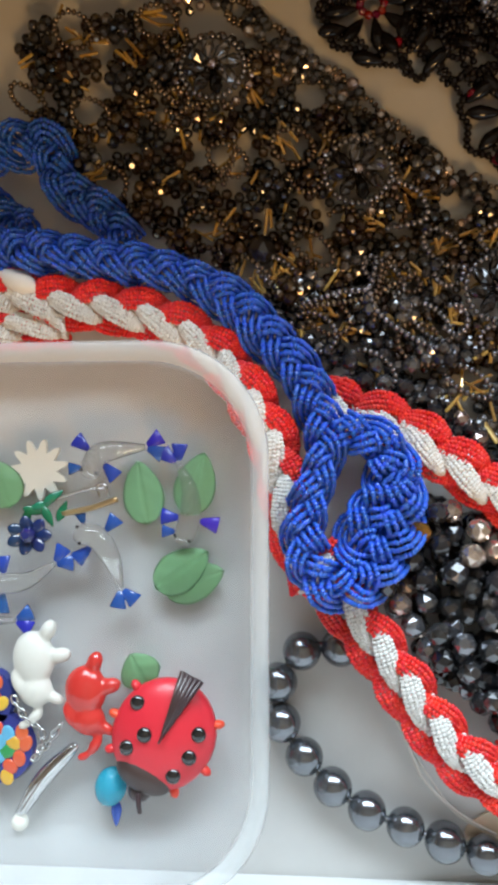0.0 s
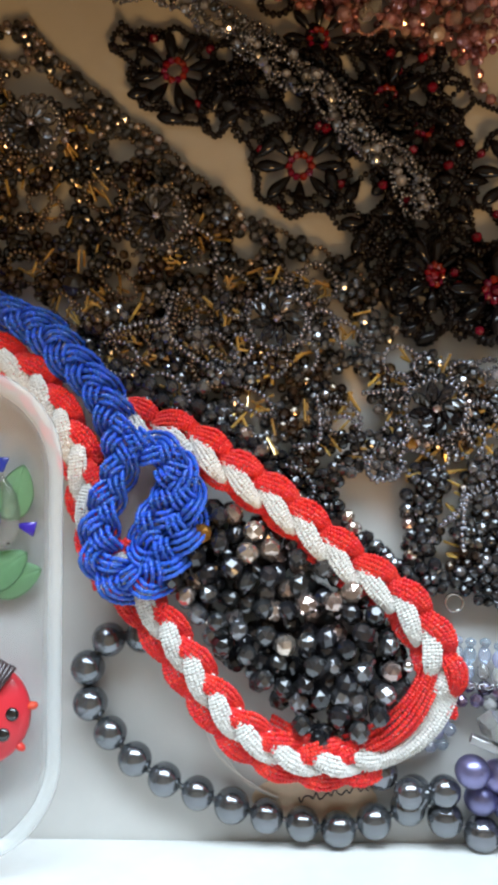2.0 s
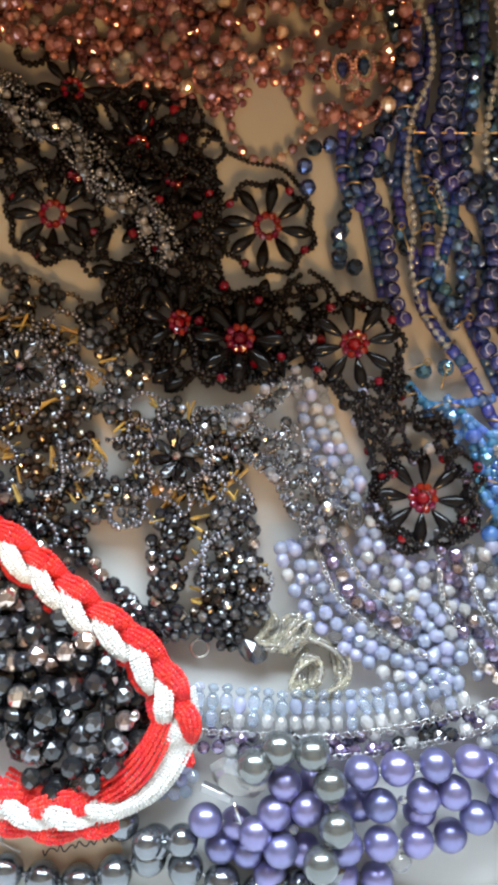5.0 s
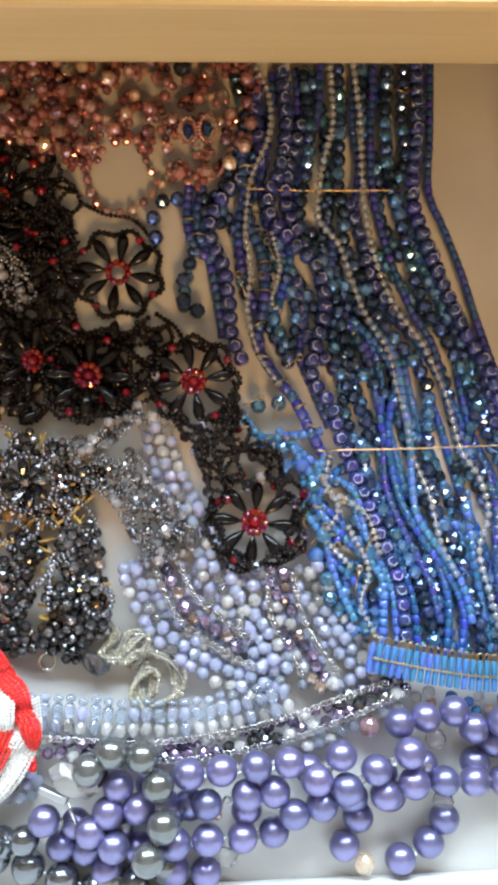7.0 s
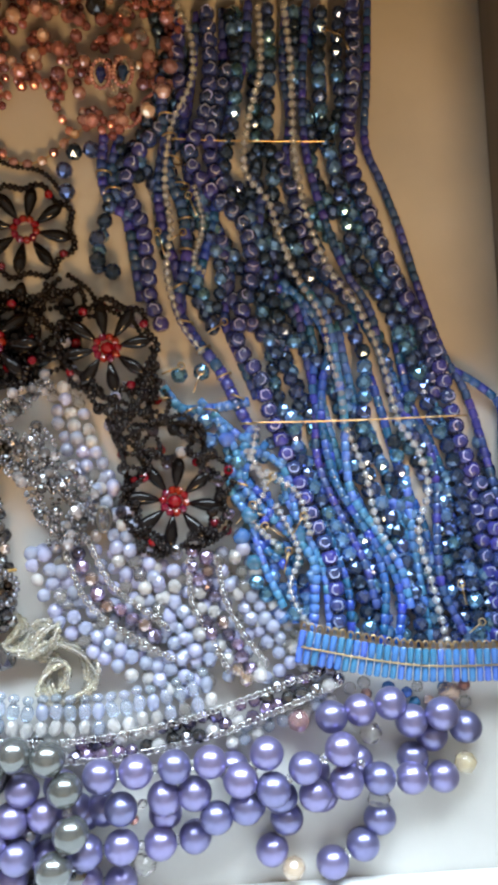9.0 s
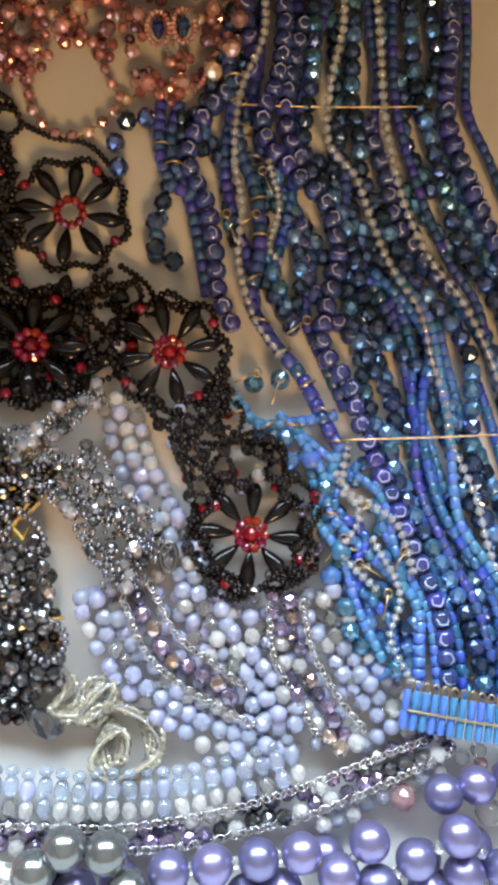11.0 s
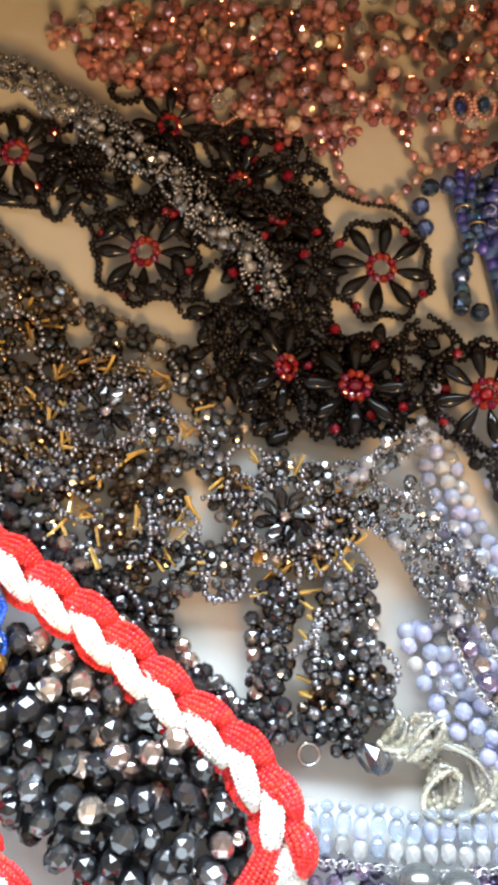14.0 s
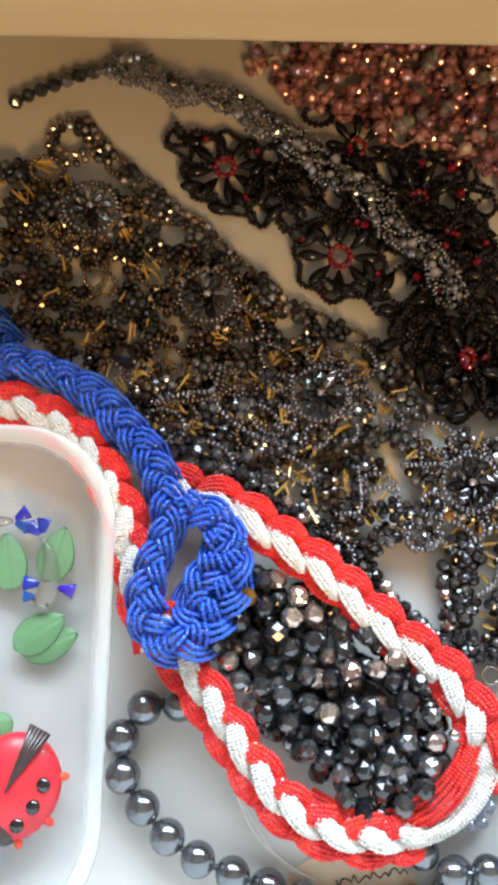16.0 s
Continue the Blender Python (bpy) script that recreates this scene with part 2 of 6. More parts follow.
M_FACET = gem([(0.22, -0.46), (0.44, -0.26), (0.5, 0.0), (0.44, 0.26), (0.22, 0.46)], 7)
M_BICONE = lathe([(0.12, -0.5), (0.5, 0), (0.12, 0.5)], 8)
M_ROSE = lathe([(0.14, -0.36), (0.34, -0.40), (0.5, -0.16), (0.5, 0.16), (0.34, 0.40), (0.14, 0.36)], 14)
M_PETAL = lathe([(0.05, -0.5), (0.20, -0.38), (0.40, -0.12), (0.5, 0.12), (0.40, 0.32), (0.18, 0.46), (0.06, 0.5)], 10)
M_DROP = lathe([(0.06, -0.5), (0.30, -0.30), (0.48, 0.02), (0.44, 0.26), (0.2, 0.46), (0.05, 0.5)], 8, 0.5)
M_BUGLE = lathe([(0.5, -0.5), (0.5, 0.5)], 6)
_cache = {}


def bead_mesh(shape, name, material, smooth):
    key = (name, material.name)
    if key not in _cache:
        me = tri_mesh(name, *shape, smooth=smooth)
        me.materials.append(material)
        _cache[key] = me
    return _cache[key]


def sphere(m):
    return bead_mesh(M_SPHERE, "round", m, True)


def facet(m):
    return bead_mesh(M_FACET, "facet", m, False)


def bicone(m):
    return bead_mesh(M_BICONE, "bicone", m, False)


def rose(m):
    return bead_mesh(M_ROSE, "rosette", m, True)


def drop(m):
    return bead_mesh(M_DROP, "drop", m, False)


def petal(m):
    return bead_mesh(M_PETAL, "petal", m, True)


def thing(name, label, category, at=(0, 0, 0), group="", kind=""):
    """An Empty at the base of a thing; places are in metres."""
    ob = new(name)
    ob.empty_display_size = 0.01
    ob.location = at
    ob["_base"] = list(at)
    return tagged(ob, label, category, group, kind)


def child(ob, parent):
    ob.parent = parent
    base = parent.get("_base")
    if base is not None:
        ob.matrix_parent_inverse = Matrix.Translation((-base[0], -base[1], -base[2]))
    return ob


def part(name, bm, material, parent, label="", smooth=False, kind=""):
    me = bpy.data.meshes.new(name)
    bm.to_mesh(me)
    bm.free()
    if smooth:
        me.shade_smooth()
    for k in (material if isinstance(material, (list, tuple)) else [material]):
        me.materials.append(k)
    ob = new(name, me)
    if parent is not None:
        child(ob, parent)
    return tagged(ob, label, kind=kind)


def piece(name, me, parent, m, label=""):
    ob = new(name, me)
    child(ob, parent)
    ob.matrix_basis = m
    return tagged(ob, label)


def box_bm(x0, x1, y0, y1, z0, z1, bevel=0.0):
    bm = bmesh.new()
    bmesh.ops.create_cube(bm, size=1, matrix=Matrix.Translation(((x0 + x1) / 2, (y0 + y1) / 2, (z0 + z1) / 2)) @ Matrix.Diagonal((x1 - x0, y1 - y0, z1 - z0, 1)))
    if bevel:
        bmesh.ops.bevel(bm, geom=bm.edges[:], offset=bevel, segments=3, affect="EDGES", profile=0.5)
    return bm


def spline(pts, step, closed=False):
    """Catmull-Rom through pts (millimetres), resampled every step (metres): places and tangents."""
    p = np.array(pts, float) / 1000.0
    if closed:
        ext = np.vstack([p[-1], p, p[0], p[1]])
    else:
        ext = np.vstack([2 * p[0] - p[1], p, 2 * p[-1] - p[-2]])
    u = np.linspace(0, 1, 24, endpoint=False)[:, None]
    out = []
    for i in range(len(ext) - 3):
        a, b, c, d = ext[i:i + 4]
        out.append(0.5 * (2 * b + (c - a) * u + (2 * a - 5 * b + 4 * c - d) * u ** 2 + (3 * b - a - 3 * c + d) * u ** 3))
    out = np.vstack(out + [ext[-2][None]])
    s = np.r_[0, np.cumsum(np.linalg.norm(np.diff(out, axis=0), axis=1))]
    n = max(2, int(round(s[-1] / step)) + (0 if closed else 1))
    q = np.linspace(0, s[-1], n, endpoint=not closed)
    c = np.stack([np.interp(q, s, out[:, k]) for k in range(3)], 1)
    t = np.gradient(c, axis=0)
    t /= np.linalg.norm(t, axis=1)[:, None] + 1e-12
    return c, t


def frames(t):
    """Side and up vectors for tangents t."""
    side = np.stack([-t[:, 1], t[:, 0], np.zeros(len(t))], 1)
    side /= np.linalg.norm(side, axis=1)[:, None] + 1e-9
    return side, np.cross(t, side)


def turned(loc, direction, size, roll=0.0, squash=1.0):
    """Pose of a bead whose hole runs along direction."""
    q = Vector(direction).to_track_quat("Z", "Y")
    s = size if isinstance(size, tuple) else (size, size, size * squash)
    return Matrix.LocRotScale(Vector(loc), q @ Euler((0, 0, roll)).to_quaternion(), Vector(s))


def tiled(name, shape, places, dirs, sizes, material, parent, label="", kind="", smooth=True, rolls=None):
    """Many small beads joined into one mesh."""
    v0 = np.array(shape[0])
    places, dirs = np.asarray(places), np.asarray(dirs, float)
    sizes = np.asarray(sizes, float)
    if sizes.ndim == 1:
        sizes = np.repeat(sizes[:, None], 3, 1)
    dirs = dirs / (np.linalg.norm(dirs, axis=1)[:, None] + 1e-12)
    helper = np.where(np.abs(dirs[:, 2:3]) > 0.9, [[1.0, 0, 0]], [[0, 0, 1.0]])
    a = np.cross(helper, dirs)
    a /= np.linalg.norm(a, axis=1)[:, None]
    b = np.cross(dirs, a)
    v = (v0[None, :, 0:1] * sizes[:, None, 0:1] * a[:, None] + v0[None, :, 1:2] * sizes[:, None, 1:2] * b[:, None]
         + v0[None, :, 2:3] * sizes[:, None, 2:3] * dirs[:, None] + places[:, None])
    nv = len(v0)
    faces = []
    for i in range(len(places)):
        faces += [tuple(k + i * nv for k in f) for f in shape[1]]
    me = tri_mesh(name, v.reshape(-1, 3).tolist(), faces, smooth)
    me.materials.append(material)
    ob = new(name, me)
    if parent is not None:
        child(ob, parent)
    return tagged(ob, label, kind=kind)


def tube(name, c, radius, material, parent, seg=6, label="", closed=False):
    """A thin tube along places c (metres)."""
    c = np.asarray(c, float)
    t = np.gradient(c, axis=0)
    t /= np.linalg.norm(t, axis=1)[:, None] + 1e-12
    s, u = frames(t)
    r = np.broadcast_to(np.asarray(radius, float), (len(c),))
    v, f = [], []
    for i in range(len(c)):
        for k in range(seg):
            a = 2 * math.pi * k / seg
            v.append(c[i] + r[i] * (math.cos(a) * s[i] + math.sin(a) * u[i]))
    n = len(c)
    for i in range(n if closed else n - 1):
        for k in range(seg):
            k2, j = (k + 1) % seg, (i + 1) % n
            f.append((i * seg + k, i * seg + k2, j * seg + k2, j * seg + k))
    if not closed:
        f += [tuple(range(seg))[::-1], tuple((n - 1) * seg + k for k in range(seg))]
    me = tri_mesh(name, v, f)
    me.materials.append(material)
    ob = new(name, me)
    if parent is not None:
        child(ob, parent)
    return tagged(ob, label)


RNG = random.Random(4)


def strand(parent, pts, meshes, size, pitch=None, squash=1.0, cord=DTHREAD, closed=False, jitter=0.0, name="bead", label="", weights=None):
    """A thread with single beads on it, each an object of its own."""
    c, t = spline(pts, pitch or size, closed)
    th = tube("strand", c, 0.0004, cord, parent, 5, label)
    meshes = meshes if isinstance(meshes, (list, tuple)) else [meshes]
    for p, d in zip(c, t):
        me = RNG.choices(meshes, weights)[0]
        off = [RNG.gauss(0, jitter) for _ in range(3)] if jitter else (0, 0, 0)
        piece(name, me, th, turned(p + np.array(off), d + np.array([RNG.gauss(0, 0.12) for _ in range(3)]), size * RNG.uniform(0.96, 1.04), RNG.uniform(0, 6.3), squash))
    return th


def seed_strand(parent, pts, size, material, pitch=0.8, shape=T_SEED, length=1.0, closed=False, jitter=0.0, name="seed_strand"):
    """A line of tiny beads, joined."""
    c, t = spline(pts, size * pitch, closed)
    if jitter:
        c = c + np.random.normal(0, jitter, c.shape)
    sz = np.stack([np.full(len(c), size), np.full(len(c), size), np.full(len(c), size * length)], 1) * np.random.uniform(0.93, 1.07, (len(c), 1))
    return tiled(name, shape, c, t, sz, material, parent, kind="stuff")


# ---- the drawer and the desk ----
X0, X1, Y0, Y1, WALL = -0.215, 0.357, -0.132, 0.33, 0.075


def structure(name, bm, material, label, category):
    ob = part(name, bm, material, None)
    return tagged(ob, label, category, kind="structure")


structure("floor", box_bm(X0 - 0.014, X1 + 0.014, Y0 - 0.018, Y1 + 0.014, -0.006, 0.0), FLOOR, "pale grey melamine bottom of the open drawer", "drawer bottom")
# top is unseen, raised so it keeps the warm lamp off the near bottom
structure("wall_south", box_bm(X0 - 0.014, X1 + 0.014, Y0 - 0.018, Y0, 0.0, 0.125, 0.002), WHITE, "white melamine drawer front seen from inside", "drawer front")
structure("wall_east", box_bm(X1, X1 + 0.014, Y0, Y1, 0.0, WALL, 0.0015), SIDE, "brown laminate side of the drawer, darkened for shade", "drawer side")
structure("wall_west", box_bm(X0 - 0.014, X0, Y0, Y1, 0.0, WALL, 0.0015), SIDE, "brown laminate side of the drawer, darkened for shade", "drawer side")
structure("wall_north", box_bm(X0 - 0.014, X1 + 0.014, Y1, Y1 + 0.014, 0.0, WALL, 0.0015), SIDE, "brown laminate back of the drawer, darkened for shade", "drawer back")
desk = thing("desk", "light oak laminate desk standing over the open drawer", "desk", (0.07, 0.5, -0.65))
part("desktop", box_bm(-0.6, 0.75, 0.176, 0.84, 0.084, 0.1175, 0.003), BOARD, desk, "light oak laminate desktop with a rounded edge")
part("side_panel", box_bm(-0.262, -0.242, 0.18, 0.82, -0.65, 0.084), BOARD, desk)
part("side_panel", box_bm(0.384, 0.404, 0.18, 0.82, -0.65, 0.084), BOARD, desk)
part("back_panel", box_bm(-0.242, 0.384, 0.80, 0.815, -0.65, 0.084), BOARD, desk)
# unseen room that closes the place; its tan warms the bounced light
structure("room_floor", box_bm(-2, 2, -2.4, 1.0, -0.7, -0.65), CARPET, "unseen brown carpet closing the room", "carpet")
structure("ceiling", box_bm(-2, 2, -2.4, 1.0, 1.75, 1.8), CEIL, "unseen ceiling, tinted to warm the bounced light", "ceiling")
structure("room_wall_west", box_bm(-2.05, -2, -2.4, 1.0, -0.65, 1.75), BOUNCE_TAN, "unseen room wall, tan to warm the bounced light", "wall")
structure("room_wall_east", box_bm(2, 2.05, -2.4, 1.0, -0.65, 1.75), BOUNCE_TAN, "unseen room wall, tan to warm the bounced light", "wall")
structure("room_wall_south", box_bm(-2, 2, -2.45, -2.4, -0.65, 1.75), BOUNCE_TAN, "unseen room wall, tan to warm the bounced light", "wall")
structure("room_wall_north_low", box_bm(-2, 2, 1.0, 1.08, -0.65, 0.40), BOUNCE_TAN, "unseen tan wall under the window, warming the bounced light", "wall")
# hangs low to trim the window, so the desk's shade reaches further forward
structure("room_wall_north_high", box_bm(-2, 2, 1.0, 1.08, 1.0, 1.75), BOUNCE_TAN, "unseen tan wall over the window, lowered to limit its light", "wall")
structure("room_wall_north_left", box_bm(-2, -0.52, 1.0, 1.08, 0.40, 1.0), BOUNCE_TAN, "unseen tan wall beside the window, warming the bounced light", "wall")
structure("room_wall_north_right", box_bm(1.02, 2, 1.0, 1.08, 0.40, 1.0), BOUNCE_TAN, "unseen tan wall beside the window, warming the bounced light", "wall")

# ---- builders of beadwork ----
JETI = mat("jet_bead_cluster", (0.018, 0.018, 0.021), 0.12, metal=0.35, coat=1.0, vary=0.7, hue=0.08, island=True)
SMOKEI = mat("smoke_bead_cluster", (0.13, 0.128, 0.135), 0.15, metal=0.7, coat=0.7, vary=0.85, hue=0.05, island=True)
# bronze, taken darker partly to stand for dim light at the collar's back
BRONI = mat("bronze_bead_cluster", (0.062, 0.038, 0.024), 0.15, metal=0.6, coat=0.7, vary=0.9, hue=0.03, island=True)
# pink lowered in colour for the desk's shade over the heap
PINKI = mat("pink_bead_cluster", (0.38, 0.135, 0.145), 0.11, metal=0.3, glass=0.4, coat=0.8, vary=0.8, hue=0.03, island=True)


def inside(p, poly):
    x, y, c = p[0], p[1], False
    for i in range(len(poly)):
        (x1, y1), (x2, y2) = poly[i][:2], poly[i - 1][:2]
        if (y1 > y) != (y2 > y) and x < (x2 - x1) * (y - y1) / (y2 - y1) + x1:
            c = not c
    return c


def poisson(poly, d, rng, tries=4000, keep_off=()):
    """Places (millimetres) inside poly, at least d apart."""
    xs, ys = [p[0] for p in poly], [p[1] for p in poly]
    out = []
    for _ in range(tries):
        p = (rng.uniform(min(xs), max(xs)), rng.uniform(min(ys), max(ys)))
        if inside(p, poly) and all((p[0] - q[0]) ** 2 + (p[1] - q[1]) ** 2 > d * d for q in out) and all((p[0] - q[0]) ** 2 + (p[1] - q[1]) ** 2 > q[2] ** 2 for q in keep_off):
            out.append(p)
    return out


_ros = {}


def rosette_mesh(material, r, bead, n, mid, variant):
    """A ring of small faceted beads round a middle one."""
    key = (material.name, r, bead, n, variant)
    if key not in _ros:
        rng = random.Random(variant * 7 + n)
        pl, di, sz = [], [], []
        for k in range(n):
            a = 2 * math.pi * k / n + rng.uniform(-0.12, 0.12)
            pl.append((r * math.cos(a), r * math.sin(a), rng.uniform(-0.15, 0.25) * bead))
            di.append((-math.sin(a) + rng.gauss(0, 0.25), math.cos(a) + rng.gauss(0, 0.25), rng.gauss(0, 0.4)))
            sz.append(bead * rng.uniform(0.85, 1.1))
        if mid:
            pl.append((0, 0, 0.45 * bead)), di.append((rng.gauss(0, 1), rng.gauss(0, 1), 1)), sz.append(bead * mid)
        v0 = np.array(M_FACET[0])
        verts, faces = [], []
        for p, d, s in zip(pl, di, sz):
            m = turned(p, d, s, rng.uniform(0, 6))
            b = len(verts)
            verts += [tuple(m @ Vector(v)) for v in M_FACET[0]]
            faces += [tuple(q + b for q in f) for f in M_FACET[1]]
        me = tri_mesh("rosette", verts, faces, False)
        me.materials.append(material)
        _ros[key] = me
    return _ros[key]


def rosettes(parent, places, mats, z=(3, 8), r=0.0036, bead=0.0036, n=6, mid=1.0, seed=1, name="rosette", split=0):
    """Little bead flowers: the first ones bead by bead round a middle bead, the rest joined as one texture of beadwork."""
    rng = random.Random(seed)
    joined = {}
    for i, (x, y) in enumerate(places):
        m = pose(x / 1000, y / 1000, rng.uniform(*z) / 1000, rng.gauss(0, 14), rng.gauss(0, 14), rng.uniform(0, 360))
        material = rng.choice(mats)
        if i < split:
            single = SINGLE[material.name]
            core = piece(name, facet(single), parent, m @ Matrix.Translation((0, 0, 0.0012)) @ Matrix.Scale(bead * 0.95, 4))
            for k in range(n):
                a = 2 * math.pi * k / n
                ob = new("bead", facet(rng.choice((single, single, SMOKE if single is not PINK else AB))))
                ob.parent = core
                ob.matrix_parent_inverse = Matrix.Scale(1 / (bead * 0.95), 4)
                ob.matrix_basis = turned((r * math.cos(a), r * math.sin(a), rng.uniform(-0.3, 0.1) * bead - 0.0012), (-math.sin(a), math.cos(a), rng.gauss(0, 0.3)), bead * rng.uniform(0.88, 1.1), rng.uniform(0, 6))
        else:
            me = rosette_mesh(material, r, bead, n, mid, rng.randrange(4))
            v, f = joined.setdefault(material, ([], []))
            b = len(v)
            v += [tuple(m @ q.co) for q in me.vertices]
            f += [tuple(q + b for q in p.vertices) for p in me.polygons]
    for material, (v, f) in joined.items():
        me = tri_mesh("rosette_work", v, f, False)
        me.materials.append(material)
        tagged(child(new("rosette_work", me), parent), kind="stuff")


SINGLE = {JETI.name: JET, SMOKEI.name: SMOKE, BRONI.name: JET, PINKI.name: PINK}


def seed_links(parent, places, reach, size, material, z, rng, most=3, sag=0.25, name="seed_link"):
    """Arcs of seed beads from each place to its neighbours, joined into one net."""
    c_all, t_all = [], []
    for i, p in enumerate(places):
        near = sorted((math.dist(p, q), j) for j, q in enumerate(places) if j > i)
        for d, j in near[:most]:
            if d > reach:
                continue
            q = places[j]
            mx, my = (p[0] + q[0]) / 2 - (q[1] - p[1]) * rng.uniform(-sag, sag), (p[1] + q[1]) / 2 + (q[0] - p[0]) * rng.uniform(-sag, sag)
            c, t = spline([(p[0], p[1], rng.uniform(*z)), (mx, my, rng.uniform(*z)), (q[0], q[1], rng.uniform(*z))], size * 0.8)
            c_all.append(c), t_all.append(t)
    if c_all:
        c, t = np.vstack(c_all), np.vstack(t_all)
        tiled(name, T_SEED, c, t, np.full(len(c), size), material, parent, kind="stuff")


def scatter_beads(parent, poly, d, meshes, size, z, rng, weights=None, name="bead", squash=1.0, tries=4000, keep_off=()):
    for x, y in poisson(poly, d, rng, tries, keep_off):
        v = (rng.gauss(0, 1), rng.gauss(0, 1), rng.gauss(0, 0.6))
        zz = z(x, y) if callable(z) else rng.uniform(*z)
        piece(name, rng.choices(meshes, weights)[0], parent, turned((x / 1000, y / 1000, zz / 1000), v, size * rng.uniform(0.9, 1.08), rng.uniform(0, 6), squash))


def bugles(parent, places, rng, z=(2, 6), length=0.0075, material=BUGLE):
    """Short glass tubes laid in little fans, joined."""
    c, d = [], []
    for x, y in places:
        a = rng.uniform(0, math.pi)
        for _ in range(rng.choice((2, 3, 4))):
            a += rng.gauss(0, 0.5)
            c.append(((x + rng.gauss(0, 2.2)) / 1000, (y + rng.gauss(0, 2.2)) / 1000, rng.uniform(*z) / 1000))
            d.append((math.cos(a), math.sin(a), rng.gauss(0, 0.25)))
    tiled("bugle_bead", M_BUGLE, c, d, [(0.0012, 0.0012, length * rng.uniform(0.7, 1.1)) for _ in c], material, parent, "gold-lined glass bugle beads", "stuff", smooth=False)


def ring_of(parent, at, r, size, meshes, n, z, rng, name="bead", squash=1.0, radial=False, tilt=0.0):
    for k in range(n):
        a = 2 * math.pi * k / n + 0.2
        d = (math.cos(a), math.sin(a), 0.15) if radial else (-math.sin(a), math.cos(a), 0)
        piece(name, rng.choice(meshes), parent, turned((at[0] / 1000 + r * math.cos(a), at[1] / 1000 + r * math.sin(a), z / 1000 + tilt * r * math.sin(a)), d, size, rng.uniform(0, 6), squash))


def braid(parent, pts, ways, bead, ropes, name):
    """Plaited bundles of seed-bead ropes. ways: rows of (material, side and height functions of the phase, spread)."""
    base, tan = spline(pts, 0.0004)
    side, up = frames(tan)
    s = np.arange(len(base)) * 0.0004
    for material, fs, fz, spread, period, phase in ways:
        ph = 2 * math.pi * s / period + phase
        path = base + side * fs(ph)[:, None] + np.array([0, 0, 1.0]) * fz(ph)[:, None]
        t = np.gradient(path, axis=0)
        t /= np.linalg.norm(t, axis=1)[:, None]
        sd, _ = frames(t)
        pl, di = [], []
        for j in range(ropes):
            w = j - (ropes - 1) / 2
            pinch = spread(ph)
            p = path + sd * (w * bead * 1.10 * pinch)[:, None] + np.array([0, 0, 1.0]) * (bead * (0.55 - 0.24 * w * w))
            q = np.r_[0, np.cumsum(np.linalg.norm(np.diff(p, axis=0), axis=1))]
            at = np.arange(0, q[-1], bead * 0.62)
            c = np.stack([np.interp(at, q, p[:, k]) for k in range(3)], 1)
            d = np.gradient(c, axis=0)
            pl.append(c + np.random.normal(0, bead * 0.05, c.shape)), di.append(d)
        pl, di = np.vstack(pl), np.vstack(di)
        tiled(name, T_SEED, pl, di, np.full(len(pl), bead * 0.99) * np.random.uniform(0.95, 1.05, len(pl)), material, parent, kind="stuff")


# ---- plastic box with small glass trinkets ----
def rounded(x0, x1, y0, y1, r, z, n=10):
    out = []
    for cx, cy, a0 in ((x1 - r, y1 - r, 0), (x0 + r, y1 - r, 90), (x0 + r, y0 + r, 180), (x1 - r, y0 + r, 270)):
        for k in range(n + 1):
            a = radians(a0 + 90 * k / n)
            out.append((cx + r * math.cos(a), cy + r * math.sin(a), z))
    return out


def loft(rings, cap=True):
    bm = bmesh.new()
    rows = [[bm.verts.new((x / 1000, y / 1000, z / 1000)) for x, y, z in ring] for ring in rings]
    for a, b in zip(rows, rows[1:]):
        for k in range(len(a)):
            bm.faces.new((a[k], a[(k + 1) % len(a)], b[(k + 1) % len(a)], b[k]))
    if cap:
        bm.faces.new(rows[0][::-1])
        bm.faces.new(rows[-1])
    return bm


box = thing("plastic_box", "open milky plastic box holding small glass trinkets", "box", (-0.09, -0.04, 0))
outer = [rounded(-151, -29, -116, 25, 24, 1.2), rounded(-153, -27, -118, 27, 26, 0.4), rounded(-155, -25, -120, 30, 28, 3), rounded(-160, -19.5, -123, 42, 34, 37)]
inner = [rounded(-158.5, -21, -121.5, 40.5, 33, 37), rounded(-153.5, -26.5, -118.5, 28.5, 27, 5), rounded(-150, -30, -115, 25, 24, 3.6)]
part("tub", loft(outer + inner), PLASTIC, box, smooth=True)
part("rim", loft([rounded(-160, -19.5, -123, 42, 34, 36.5), rounded(-164, -14.6, -126.5, 47.5, 37, 37), rounded(-165, -13.6, -127, 48.4, 37.5, 38.6), rounded(-164, -14.6, -126.3, 47.4, 37, 40), rounded(-161, -17.6, -123.5, 43.5, 35, 39.6), rounded(-160, -18.6, -122.8, 42, 34.5, 38)], cap=False), RIM, box, "thicker frosted rim of the box", smooth=True)


def blob(name, balls, material, label, category, voxel=0.0007, group=""):
    """One smooth body out of overlapping ellipsoids (mm): x, y, z, radius x, y, z, turn."""
    bm = bmesh.new()
    for x, y, z, a, b, c, turn in balls:
        bmesh.ops.create_icosphere(bm, subdivisions=3, radius=1, matrix=pose(x / 1000, y / 1000, z / 1000, 0, 0, turn) @ Matrix.Diagonal((a / 1000, b / 1000, c / 1000, 1)))
    ob = part(name, bm, material, None, smooth=True)
    tagged(ob, label, category, group)
    r = ob.modifiers.new("blend", "REMESH")
    r.mode, r.voxel_size, r.use_smooth_shade = "VOXEL", voxel, True
    sm = ob.modifiers.new("soft", "SMOOTH")
    sm.factor, sm.iterations = 0.5, 6
    return ob


